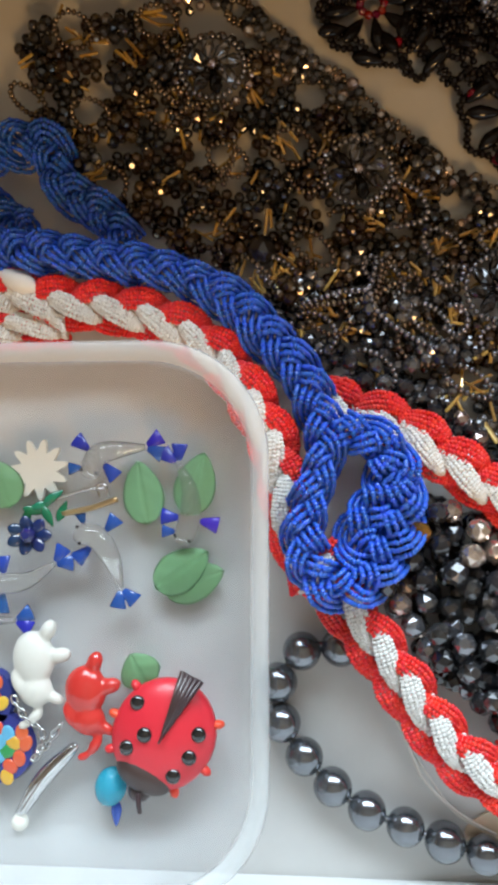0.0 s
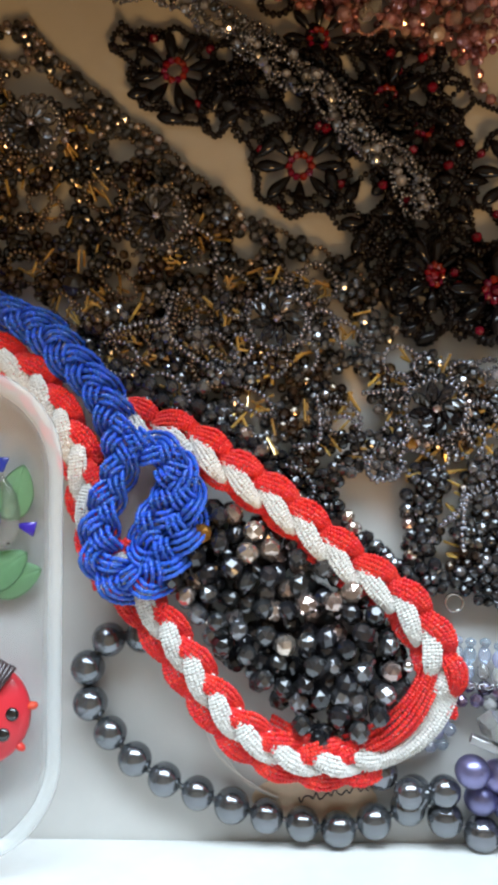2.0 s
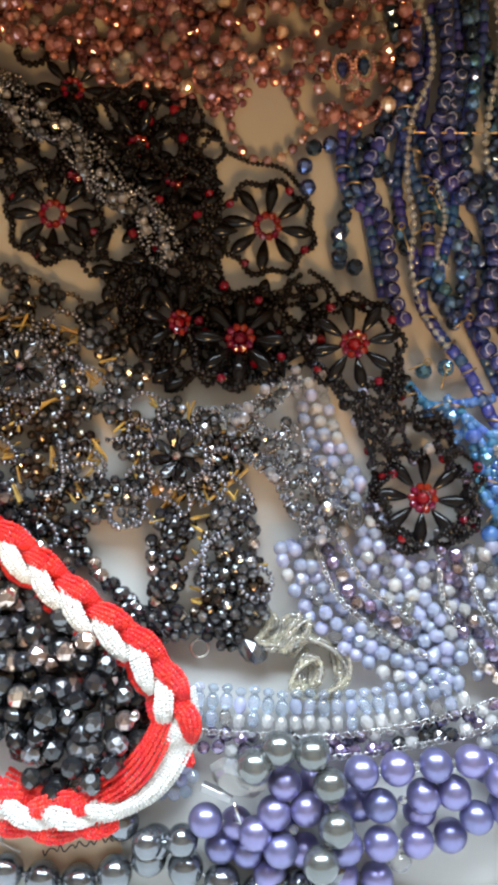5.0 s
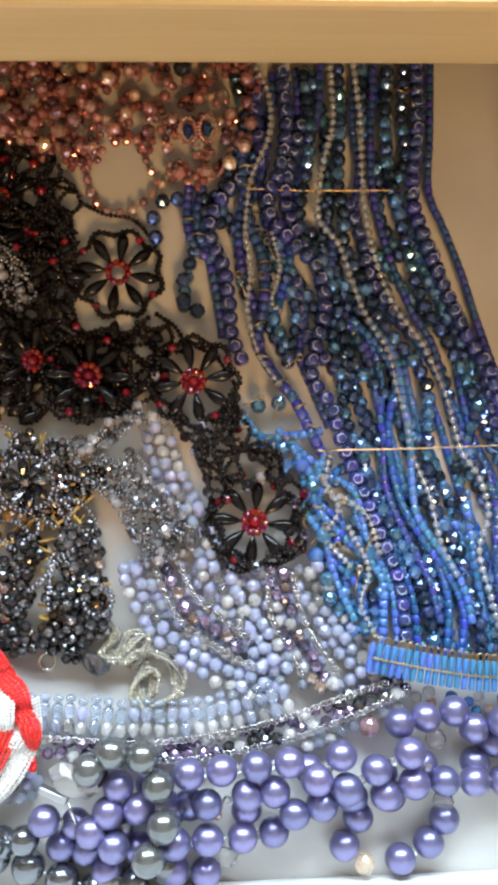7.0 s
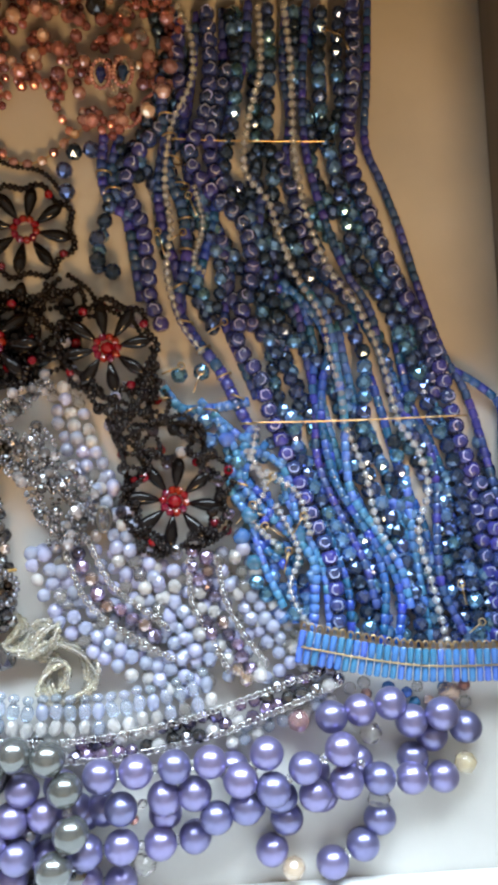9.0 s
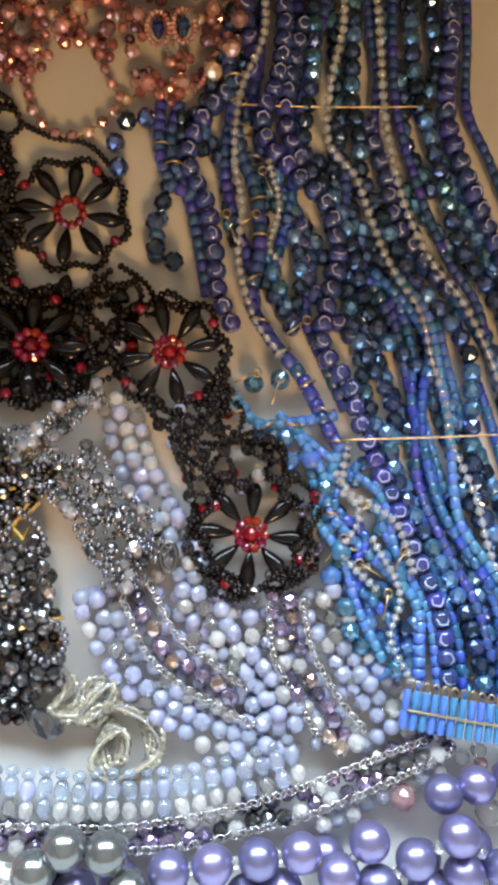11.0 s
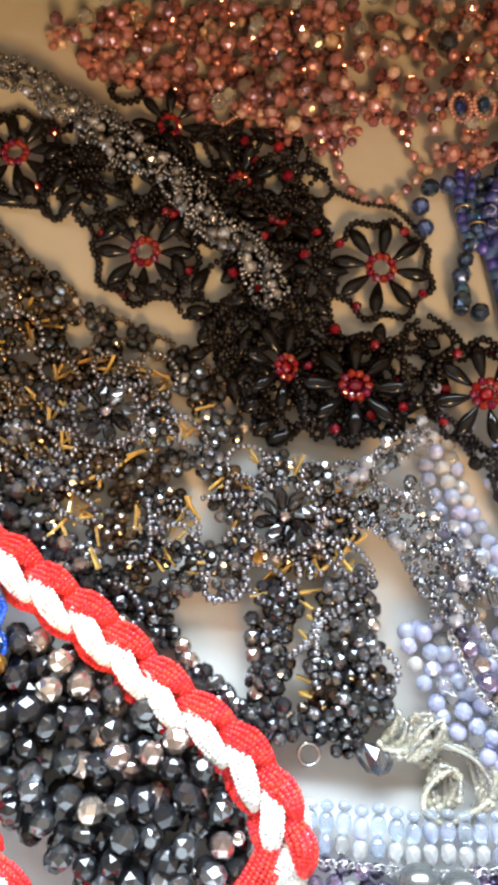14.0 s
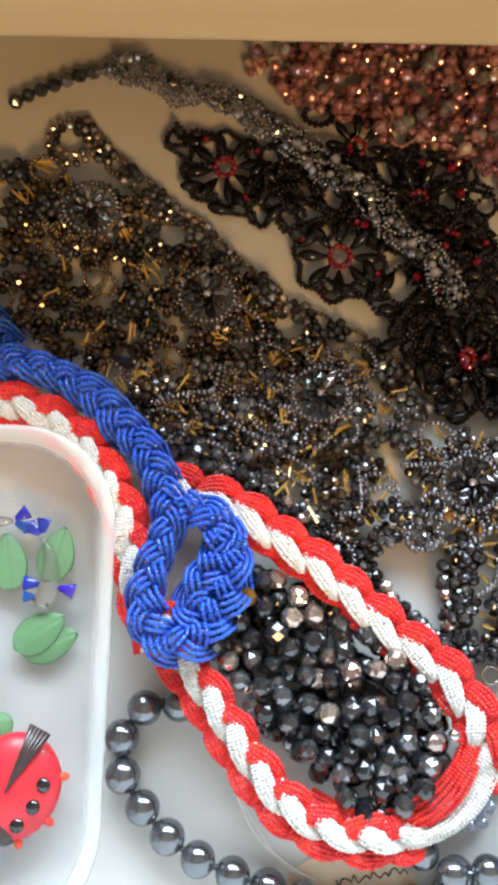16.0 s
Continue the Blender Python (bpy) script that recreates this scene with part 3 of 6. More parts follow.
def leaf(at, turn, length=17.0, width=11.5, lift=9.0, tilt=0):
    bm = bmesh.new()
    n, m, rows = 14, 8, []
    for i in range(n + 1):
        u = i / n
        w = width / 2 * math.sin(math.pi * u ** 0.8) ** 0.7 + 0.15
        row = []
        for j in range(-m, m + 1):
            v = j / m
            row.append(bm.verts.new(((u - 0.5) * length / 1000, v * w / 1000, (1.6 * (1 - v * v) * math.sin(math.pi * u) + (0.0 if j else -0.5) - 0.25 * abs(math.sin(9 * u + 3 * abs(v)))) / 1000)))
        rows.append(row)
    for a, b in zip(rows, rows[1:]):
        for k in range(2 * m):
            bm.faces.new((a[k], b[k], b[k + 1], a[k + 1]))
    bmesh.ops.solidify(bm, geom=bm.faces[:], thickness=0.0012)
    ob = part("leaf_bead", bm, LEAF, None, smooth=True)
    ob.matrix_world = pose(at[0] / 1000, at[1] / 1000, lift / 1000, 0, tilt, turn)
    return tagged(ob, "matt green pressed glass leaf bead with a veined face", "bead", "leaf beads in the box")


for at, turn, lf in zip([(-60, 0, 8), (-41, 3, 8), (-46, -27, 8), (-111, 3, 8), (-42, -31, 8), (-61, -62, 8)], (100, 75, 35, 110, 20, 120), (8, 9, 8, 8, 6.5, 7)):
    leaf(at, turn, lift=lf, length=13 if turn == 120 else 23 if turn < 110 else 18, width=14.5)


def glass_fish(pts, mid, label="clear glass fish with blue fins and black eyes"):
    """A curved clear body from head to tail, with coloured fins."""
    c, t = spline(pts, 0.0006)
    u = np.linspace(0, 1, len(c))
    fish = thing("glass_fish", label, "trinket", (c[0][0], c[0][1], 0.004), "glass fish in the box")
    r = mid / 1000 * (0.55 + 0.75 * np.sin(np.pi * np.clip(u * 0.9 + 0.12, 0, 1)) ** 0.8) * (1 - 0.45 * u)
    r[:4] *= (0.45, 0.7, 0.86, 0.95)
    tube("body", c, r, CLEARB, fish, 14)
    s, _ = frames(t)

    def fin(i, ang, ln, wd):
        d = (Matrix.Rotation(radians(ang), 3, "Z") @ Vector(t[i]))
        bm = bmesh.new()
        bmesh.ops.create_cone(bm, segments=10, radius1=wd / 2000, radius2=wd / 6000, depth=ln / 1000, cap_ends=True)
        bmesh.ops.bevel(bm, geom=bm.edges[:], offset=0.0003, segments=2, affect="EDGES")
        p = Vector(c[i]) + d * (r[i] + ln / 2000)
        ob = part("fin", bm, FINB, fish, "deep blue glass fin", smooth=True)
        ob.matrix_basis = Matrix.Translation(p) @ (-d).to_track_quat("Z", "X").to_matrix().to_4x4() @ Matrix.Diagonal((0.45, 1, 1, 1))
    n = len(c)
    fin(n - 1, 28, 6, 6.5), fin(n - 1, -28, 6, 6.5), fin(n // 3, 95, 6, 6.5), fin(n // 3, -95, 6.5, 6.5), fin(n // 6, 110, 4.5, 5)
    for e in (-1, 1):
        piece("eye", sphere(GLOSSB), fish, turned(c[4] + s[4] * e * r[4] * 0.75 + np.array([0, 0, r[4] * 0.75]), (0, 0, 1), 0.0013))


glass_fish([(-46, -18, 10), (-43, -9, 10), (-43, 1, 10), (-47, 10, 10)], 3.6)
glass_fish([(-84, -15, 10), (-77, -15, 10), (-71, -22, 10), (-67, -33, 10)], 3.8)
glass_fish([(-79, 5, 10), (-76, 13, 10), (-69, 15, 10), (-59, 16, 10)], 3.6)
glass_fish([(-119, -31, 10), (-111, -32, 10), (-101, -31, 10), (-91, -25, 10)], 3.4)
glass_fish([(-123, -42, 9), (-117, -45, 9), (-111, -45, 9), (-105, -45, 9)], 2.2)

# daisy
def daisy(at, r, petals):
    bm = bmesh.new()
    n = petals * 6
    top = [bm.verts.new((r * (0.80 + 0.20 * math.cos(petals * a)) * math.cos(a), r * (0.80 + 0.20 * math.cos(petals * a)) * math.sin(a), 0)) for a in (2 * math.pi * k / n for k in range(n))]
    bm.faces.new(top)
    ex = bmesh.ops.inset_region(bm, faces=bm.faces[:], thickness=r * 0.25, depth=0.0012)
    bmesh.ops.inset_region(bm, faces=[f for f in bm.faces if len(f.verts) > 8], thickness=r * 0.2, depth=-0.0008)
    bmesh.ops.solidify(bm, geom=bm.faces[:], thickness=0.0018)
    ob = part("daisy_bead", bm, BONE, None, smooth=False)
    ob.matrix_world = pose(at[0] / 1000, at[1] / 1000, 0.009, 4, -5, 12)
    return tagged(ob, "white pressed glass daisy bead lying in the box", "bead")


daisy([(-98, 8, 9)][0], 0.0112, 11)

# brooch with green wire leaves, a navy flower and a pin
bro = thing("flower_brooch", "brooch with emerald leaves and a navy glass flower", "brooch", (-0.09, -0.01, 0.004))
g = [(-91.2, -1.4, 11), (-95.2, -4.4, 11), (-88.0, -6.4, 11), (-101.2, -9.4, 11), (-93.1, -8.4, 11), (-98.2, -6.4, 11)]
for (x, y, z), a in zip(g, (10, 60, 130, 20, 90, 160)):
    piece("leaf", petal(DGREEN), bro, turned((x / 1000, y / 1000, z / 1000), (math.cos(a), math.sin(a), 0.15), (0.0035, 0.0018, 0.008)))
(x, y, z), = [(-99.3, -14.9, 12)]
for k in range(7):
    a = 6.283 * k / 7
    piece("petal", petal(NAVYG), bro, turned(((x + 4.5 * math.cos(a)) / 1000, (y + 3.2 * math.sin(a)) / 1000, z / 1000), (math.cos(a), math.sin(a), 0.3), (0.005, 0.003, 0.008)))
piece("middle", facet(NAVYG), bro, turned((x / 1000, y / 1000, (z + 1.5) / 1000), (0, 0, 1), 0.006))
tube("pin", spline([(-89.5, -2.4, 13), (-79.5, 0.9, 13), (-71.5, 1.5, 13)], 0.001)[0], 0.0004, STEEL, bro, 6, "thin steel pin")
tube("bar", spline([(-88.0, -7.4, 11), (-77.9, -5.4, 11), (-68.3, -2.2, 11)], 0.001)[0], 0.0011, BRASS, bro, 6, "copper-coloured bar")
tube("catch", spline([(-73.8, -1.8, 13), (-75.1, 2.1, 13), (-72.3, 2.9, 13), (-71.0, -1.4, 13)], 0.0006)[0], 0.0004, STEEL, bro, 6)

# elephants: plain little figures
(ex, ey, _), = [(-97.7, -57.6, 10)]
blob("elephant_figure", [(ex, ey, 10, 7.5, 9.5, 5, 10), (ex + 5, ey + 9.5, 10, 2.8, 4, 3, -25), (ex + 9.5, ey + 1, 10, 4, 2.8, 3, 10), (ex + 1, ey - 11, 10, 6, 6, 4.2, 0), (ex + 7.5, ey - 13.5, 10, 4, 2.0, 2, -25), (ex + 1, ey - 20, 10, 3.6, 2.0, 2, 50), (ex - 3, ey - 23, 10, 2.4, 1.6, 1.6, 20), (ex - 5, ey - 8, 12, 2.2, 4.5, 1.4, 20)], BONE, "small white glass elephant figure lying on its side", "figurine")
(ex, ey, _), = [(-78.7, -68.0, 11)]
blob("elephant_figure", [(ex, ey, 11, 7.5, 8.5, 5, 5), (ex + 3, ey + 9.5, 11, 2.8, 4, 3, -20), (ex + 8.5, ey + 1.5, 11, 4, 2.8, 3, 15), (ex + 1, ey - 10, 11, 6, 5.5, 4.2, 0), (ex + 7.5, ey - 13, 11, 3.6, 2.0, 2, -30), (ex + 3.5, ey - 18.5, 11, 2.0, 4.0, 2, -30), (ex - 0.5, ey - 22.5, 11, 2.6, 1.5, 1.5, 20), (ex - 5, ey - 8, 13, 2.2, 4.5, 1.4, 20)], REDPL, "small red glass elephant figure lying on its side", "figurine")

# ladybird brooch
def ladybird(at, head):
    hx, hy = head[0] - at[0], head[1] - at[1]
    turn = math.degrees(math.atan2(hy, hx))
    lb = thing("ladybird_brooch", "red enamel ladybird brooch with black spots", "brooch", (at[0] / 1000, at[1] / 1000, 0.004))
    M = pose(at[0] / 1000, at[1] / 1000, at[2] / 1000, 0, 0, turn)

    def dome(rx, ry, h, seg=28, rings=8):
        bm = bmesh.new()
        rows = []
        for i in range(rings):
            a = math.pi / 2 * i / rings
            rows.append([bm.verts.new((rx * math.cos(a) * math.cos(b), ry * math.cos(a) * math.sin(b), h * math.sin(a))) for b in (2 * math.pi * k / seg for k in range(seg))])
        tip = bm.verts.new((0, 0, h))
        for a, b in zip(rows, rows[1:]):
            for k in range(seg):
                bm.faces.new((a[k], a[(k + 1) % seg], b[(k + 1) % seg], b[k]))
        for k in range(seg):
            bm.faces.new((rows[-1][k], rows[-1][(k + 1) % seg], tip))
        bm.faces.new(rows[0][::-1])
        return bm

    def put(name, bm, m, material, label=""):
        bm.transform(M @ m)
        return part(name, bm, material, lb, label, smooth=True)
    put("shell", dome(0.0195, 0.0178, 0.0075), Matrix(), ENAMEL, "glossy red enamel shell")
    put("head", dome(0.0062, 0.0105, 0.006), pose(0.0145, 0, 0.0008), BROWNE, "dark brown head")
    put("snout", dome(0.004, 0.004, 0.004), pose(0.0205, 0.001, 0.0), BROWNE)
    for k in range(-2, 3):
        wing = bmesh.new()
        bmesh.ops.create_cone(wing, segments=8, radius1=0.0012, radius2=0.0003, depth=0.024, cap_ends=True, matrix=pose(-0.0115, k * 0.0008, 0.0082 - 0.0004 * abs(k), 0, 84, 0) @ Matrix.Rotation(radians(k * 4), 4, "X"))
        put("wing_tip", wing, pose(0, 0, 0), BROWNE, "thin dark brown wing tip")
    for x, y in ((9, 9), (8, -9), (1, 11), (1, -5.5), (-7, 10.5), (-6.5, -12.5)):
        h = 7.5 * math.sqrt(max(0, 1 - (x / 19.5) ** 2 - (y / 17.8) ** 2))
        piece("spot", sphere(GLOSSB), lb, M @ Matrix.LocRotScale((x / 1000, y / 1000, (h + 0.1) / 1000), None, (0.0052, 0.0052, 0.0030)))
    for a in (40, 78, 125, -50, -85, -120):
        leg = dome(0.0024, 0.0016, 0.0022)
        put("leg", leg, pose(0.0195 * math.cos(radians(a)) * 1.02, 0.0178 * math.sin(radians(a)) * 1.02, 0, 0, 0, a), ENAMEL)
    ant = spline([(20, 1, 4), (23, 3, 5), (25.5, 4.5, 4)], 0.0006)[0]
    tube("feeler", [M @ Vector(p) for p in ant], 0.0009, BROWNE, lb, 6)


ladybird([(-51, -82, 12)][0], [(-60, -100, 12)][0])

# enamel heart, chain, hair clip, glass drops
(hx, hy, _), = [(-109.7, -89.1, 9)]
hb = thing("heart_pendant", "pendant with an enamel mosaic of small hearts", "pendant", (hx / 1000, hy / 1000, 0.004))
bm = bmesh.new()
bmesh.ops.create_cone(bm, segments=36, radius1=0.0125, radius2=0.0118, depth=0.003, cap_ends=True, matrix=pose(hx / 1000, hy / 1000, 0.008))
part("disc", bm, MOS[1], hb, "navy enamel ground")
bm = bmesh.new()
bmesh.ops.create_cone(bm, segments=24, radius1=0.0068, radius2=0.0062, depth=0.003, cap_ends=True, matrix=pose((hx - 2) / 1000, (hy + 17) / 1000, 0.008) @ Matrix.Diagonal((1, 1.5, 1, 1)))
part("loop", bm, MOS[1], hb)
rg = random.Random(3)
for i, (x, y) in enumerate(poisson([(hx - 12, hy - 12), (hx + 12, hy - 12), (hx + 12, hy + 12), (hx + 4, hy + 25), (hx - 8, hy + 25), (hx - 12, hy + 12)], 3.6, rg, 900)):
    if math.dist((x, y), (hx, hy)) < 10.8 or math.dist((x, (y - hy - 17) / 1.5), (hx - 2, 0)) < 5:
        piece("enamel_cell", bead_mesh(M_ROSE, "cell%d" % (i % 5), MOS[(0, 0, 4, 2, 3)[i % 5]], True), hb, Matrix.LocRotScale((x / 1000, y / 1000, 0.0097), Euler((0, 0, i)), (0.0058, 0.0046, 0.0018)))
ch = thing("silver_chain", "thin silver chain between the trinkets", "chain", (-0.1, -0.08, 0.004))
cc, ct = spline([(-104, -72, 11), (-100, -78, 11), (-95, -81, 11), (-94, -87, 11), (-97, -92, 11), (-93, -88, 11), (-88, -81, 11)], 0.0026)
for i, (p, d) in enumerate(zip(cc, ct)):
    a = math.atan2(d[1], d[0])
    lk = [(0.0019 * math.cos(b), 0.0011 * math.sin(b)) for b in (2 * math.pi * k / 12 for k in range(12))]
    M = pose(*p, 70 * (i % 2), 0, math.degrees(a))
    tube("link", [M @ Vector((x, y, 0)) for x, y in lk], 0.00035, STEEL, ch, 5, closed=True)
cl = thing("hair_clip", "silver spring hair clip lying in the box", "hair clip", (-0.1, -0.1, 0.004))
c, _ = spline([(-102, -111, 9), (-94, -99, 9), (-83, -88, 9)], 0.0006)
tube("shell", c, 0.0030 * np.sin(np.linspace(0.45, 2.7, len(c))) ** 0.6, STEEL, cl, 10, "polished steel shell")
tube("lever", c + np.array([0.0015, 0.0012, 0.0022]), 0.0009, STEEL, cl, 6)
piece("end", sphere(BONE), cl, turned(c[0] + np.array([0, -0.003, 0]), (0, 0, 1), 0.006))
tq = thing("glass_drop", "crackled turquoise glass bead with a blue dangle", "bead", (-0.07, -0.1, 0.004))
(a1, b1, c1), (a2, b2, c2), (a3, b3, c3) = [(-70, -101, 9), (-68, -110, 9), (-68, -114, 9)]
piece("bead", sphere(TURQ), tq, turned((a1 / 1000, b1 / 1000, c1 / 1000), (0.2, 1, 0), 0.0112, 0, 1.2))
piece("dangle", petal(FINB), tq, turned((a2 / 1000, b2 / 1000, c2 / 1000), (0, 1, 0), (0.004, 0.004, 0.009)))

# ---- red and white plait, blue plait ----
rw = thing("braided_necklace", "red and white plaited seed bead necklace in a long loop", "necklace", (0.05, -0.03, 0))


def lobes(pts, material, lat0, lat1, bulge, pitch=0.0172, length=0.0222, start=0.0, ropes=5, bead=0.0020, rise=0.0056, z=0.0, full=1.0):
    """Leaf-shaped bundles of seed-bead ropes that overlap like shingles along one side of the plait."""
    base, tan = spline(pts, 0.0004)
    side, _ = frames(tan)
    total = (len(base) - 1) * 0.0004
    pl, di = [], []
    s0 = start - length * 0.4
    while s0 < total - 0.3 * length:
        u = np.linspace(0, 1, 60)
        k = np.clip((s0 + u * length) / 0.0004, 0, len(base) - 1).astype(int)
        swell = np.sin(math.pi * u) ** 0.95
        for j in range(ropes):
            w = j - (ropes - 1) / 2
            lat = lat0 + (lat1 - lat0) * u + bulge * swell + w * bead * 0.95 * full * (0.22 + 0.78 * swell)
            up = z + rise * np.sin(math.pi * u ** 0.75) - 0.00022 * w * w + bead * 0.3
            p = base[k] + side[k] * lat[:, None] + np.array([0, 0, 1.0]) * up[:, None]
            q = np.r_[0, np.cumsum(np.linalg.norm(np.diff(p, axis=0), axis=1))]
            at = np.arange(0, q[-1], bead * 0.74)
            c = np.stack([np.interp(at, q, p[:, m]) for m in range(3)], 1)
            pl.append(c + np.random.normal(0, bead * 0.05, c.shape)), di.append(np.gradient(c, axis=0))
        s0 += pitch * RNG.uniform(0.95, 1.05)
    pl, di = np.vstack(pl), np.vstack(di)
    tiled("seed_plait", T_SEED, pl, di, np.full(len(pl), bead * 1.13) * np.random.uniform(0.95, 1.05, len(pl)), material, rw, kind="stuff")


def red_white(pts, s, mid=-0.0016, red=0.0046, under=-0.0056):
    """White lobes run head to tail down the middle, red ones scallop both edges."""
    a, b = (-0.0046, 0.0004) if s > 0 else (0.0004, -0.0046)
    lobes(pts, RED, s * (red + a), s * (red + b), s * 0.0022, pitch=0.0157, length=0.0215, start=0.0, bead=0.0018, rise=0.0062)
    a, b = (0.0042, -0.0036) if s > 0 else (-0.0036, 0.0042)
    lobes(pts, IVORY, s * (mid + a), s * (mid + b), s * -0.0004, pitch=0.0157, length=0.0235, start=0.0080, ropes=5, z=0.0018, bead=0.0017, rise=0.0050, full=0.95)
    lobes(pts, RED, s * (under + 0.0022), s * (under - 0.0004), s * -0.0014, pitch=0.0157, length=0.0215, start=0.004, ropes=4, z=-0.0020, rise=0.0042, bead=0.0018)


red_white([(-122, 72, 16), (-106, 69, 16), (-88, 66, 16), (-65, 63, 16), (-45, 56, 16), (-30, 45, 16), (-19, 29, 16), (-12, 14, 16), (-9, -1, 16), (-5, -17, 16), (1, -30, 16)], 1)
red_white([(-1, -19, 19), (5, -30, 19), (15, -43, 19), (26, -58, 19), (35, -71, 19), (46, -84, 19), (60, -93, 19), (75, -97, 18), (90, -97, 15), (102, -94, 10)], 1, mid=0.0010, red=0.0054, under=-0.0058)
red_white([(119, -80, 8), (122, -67, 14), (120, -58, 17), (117, -51, 17), (107, -38, 17), (92, -27, 17), (78, -15, 17), (63, -2, 17), (46, 10, 17), (28, 23, 14), (12, 28, 11), (0, 38, 8)], -1)
red_white([(-124, 61, 13), (-109, 59, 13), (-97, 60, 13), (-86, 60, 13)], 1)


def turn_ropes(pts, offsets, material, bead=0.0018):
    """Ropes that lie side by side round the end of the loop: rows of side and height."""
    base, tan = spline(pts, 0.003)
    side, _ = frames(tan)
    ph = np.linspace(0, 5.5, len(base))
    for k, (o, h) in enumerate(offsets):
        c = base + side * (o / 1000 + 0.0006 * np.sin(ph * 1.7 + 0.5 * k))[:, None] + np.array([0, 0, 1.0]) * (h / 1000 + 0.0007 * np.sin(ph * 2.3 + k))[:, None]
        seed_strand(rw, [tuple(1000 * p) for p in c[::2]], bead * 1.1, material, 0.68)


turn_ropes([(58, -86, 15), (74, -92, 17), (91, -91, 18), (105, -84, 19), (114, -73, 20), (118, -61, 20), (115, -48, 19)], [(w, 1.2 - 0.13 * w * w) for w in (-4.2, -2.5, -0.8, 0.9, 2.6, 4.2)], RED)
turn_ropes([(76, -97, 17), (94, -97, 17), (109, -91, 16), (120, -80, 16), (126, -67, 16), (124, -52, 15)], [(w, 1.0 - 0.15 * w * w) for w in (-3.9, -2.6, -1.3, 0.0, 1.3, 2.6, 3.9)], IVORY)
piece("end_cap", petal(IVORYO), rw, turned(tuple(v / 1000 for v in [(-102, 73, 22)][0]), (1, -0.5, 0), (0.009, 0.008, 0.017)))
blue_neck = thing("blue_braided_necklace", "cobalt blue plaited seed bead necklace ending in a loop", "necklace", (0.0, 0.03, 0))


def blue_plait(pts, w=0.0048, period=0.0320):
    """Three fat strands of three or four ropes, loosely and unevenly plaited."""
    third = 2 * math.pi / 3
    loose = lambda p: 1.0 + 0.16 * np.sin(0.31 * p + 1.0) + 0.10 * np.sin(0.73 * p)
    for k in range(3):
        braid(blue_neck, pts, [(BLUE, lambda p: w * loose(p - k * third) * np.sin(p) + 0.0009 * np.sin(0.47 * (p - k * third)), lambda p: 0.0062 * np.sin(2 * p + 0.3), lambda p: 1.0 + 0.14 * np.cos(2 * p), period, k * third)], 0.00200, 3 + (k == 1), "seed_plait")


blue_plait([(-117, 85, 20), (-101, 82, 20), (-82, 82, 20), (-63, 79, 20), (-47, 75, 20), (-33, 67, 20), (-20, 58, 20), (-8, 46, 20), (0, 33, 20), (3, 17, 23), (1, 4, 26), (-2, -9, 28), (-2, -20, 29), (6, -30, 28), (18, -29, 27), (24, -20, 26), (28, -10, 26), (29, 1, 26), (26, 11, 26), (19, 17, 26), (9, 21, 25)])
blue_plait([(18, -23, 25), (15, -15, 25), (19, -8, 25), (24, 1, 25), (23, 11, 25)])
blue_plait([(-120, 122, 14), (-106, 124, 14), (-94, 123, 14), (-89, 111, 14), (-76, 101, 14), (-64, 88, 14)])
blue_plait([(-121, 107, 12), (-110, 96, 12), (-100, 92, 12)])

# ---- heap of jet beads inside the loop ----
jet = thing("jet_bead_necklace", "heaped strands of black and bronze faceted glass beads", "necklace", (0.07, -0.05, 0))
rg = random.Random(11)
heap = [(24, -8, 14), (41, -4, 14), (63, -15, 14), (82, -27, 14), (99, -44, 14), (107, -59, 14), (107, -73, 14), (89, -88, 14), (77, -90, 14), (62, -75, 14), (47, -63, 14), (32, -46, 14), (22, -31, 14)]
hc = (sum(p[0] for p in heap) / len(heap), sum(p[1] for p in heap) / len(heap))
set1 = [facet(JET), facet(SMOKE), facet(BRONZE), facet(GOLDB)]
for lo, hi, d in ((4, 9, 6.5), (11, 17, 6.6), (18, 25, 7.2)):
    scatter_beads(jet, [(hc[0] + (p[0] - hc[0]) * (1.12 - 0.005 * hi), hc[1] + (p[1] - hc[1]) * (1.12 - 0.005 * hi)) for p in heap], d, set1, 0.0081, (lo, hi), rg, (50, 37, 13, 0))
piece("amber_bead", facet(GOLDB), jet, turned(tuple(v / 1000 for v in [(34, -13, 24)][0]), (1, 0.5, 0.3), 0.0078))
piece("crimp", sphere(STEEL), jet, turned(tuple(v / 1000 for v in [(108, -60, 30)][0]), (1, 0, 1), 0.004))
rg = random.Random(12)
strip = [(-21, 58, 6), (-10, 58, 6), (11, 46, 6), (34, 44, 6), (47, 30, 6), (60, 14, 6), (74, 3, 6), (69, -8, 6), (52, 10, 6), (34, 23, 6), (11, 35, 6), (-7, 44, 6)]
jet2 = thing("jet_bead_rope", "rope of black faceted glass beads beside the plait", "necklace", (0.05, 0.03, 0))
for lo, hi, d in ((3, 7, 6.0), (8, 13, 6.4)):
    scatter_beads(jet2, strip, d, set1, 0.0064, (lo, hi), rg, (50, 40, 10, 0))
strand(jet2, [(74, 8, 5), (83, 0, 5), (89, -7, 5), (93, -13, 5), (99, -17, 5), (104, -23, 5), (111, -28, 5), (118, -33, 5)], [facet(JET), facet(SMOKE), facet(BRONZE)], 0.0058, 0.0056, weights=(5, 4, 2))
strand(jet2, [(75, 2, 4), (85, -5, 4), (89, -10, 4), (98, -20, 4), (105, -29, 4), (116, -37, 4)], [facet(JET), facet(SMOKE)], 0.0050, 0.0049)
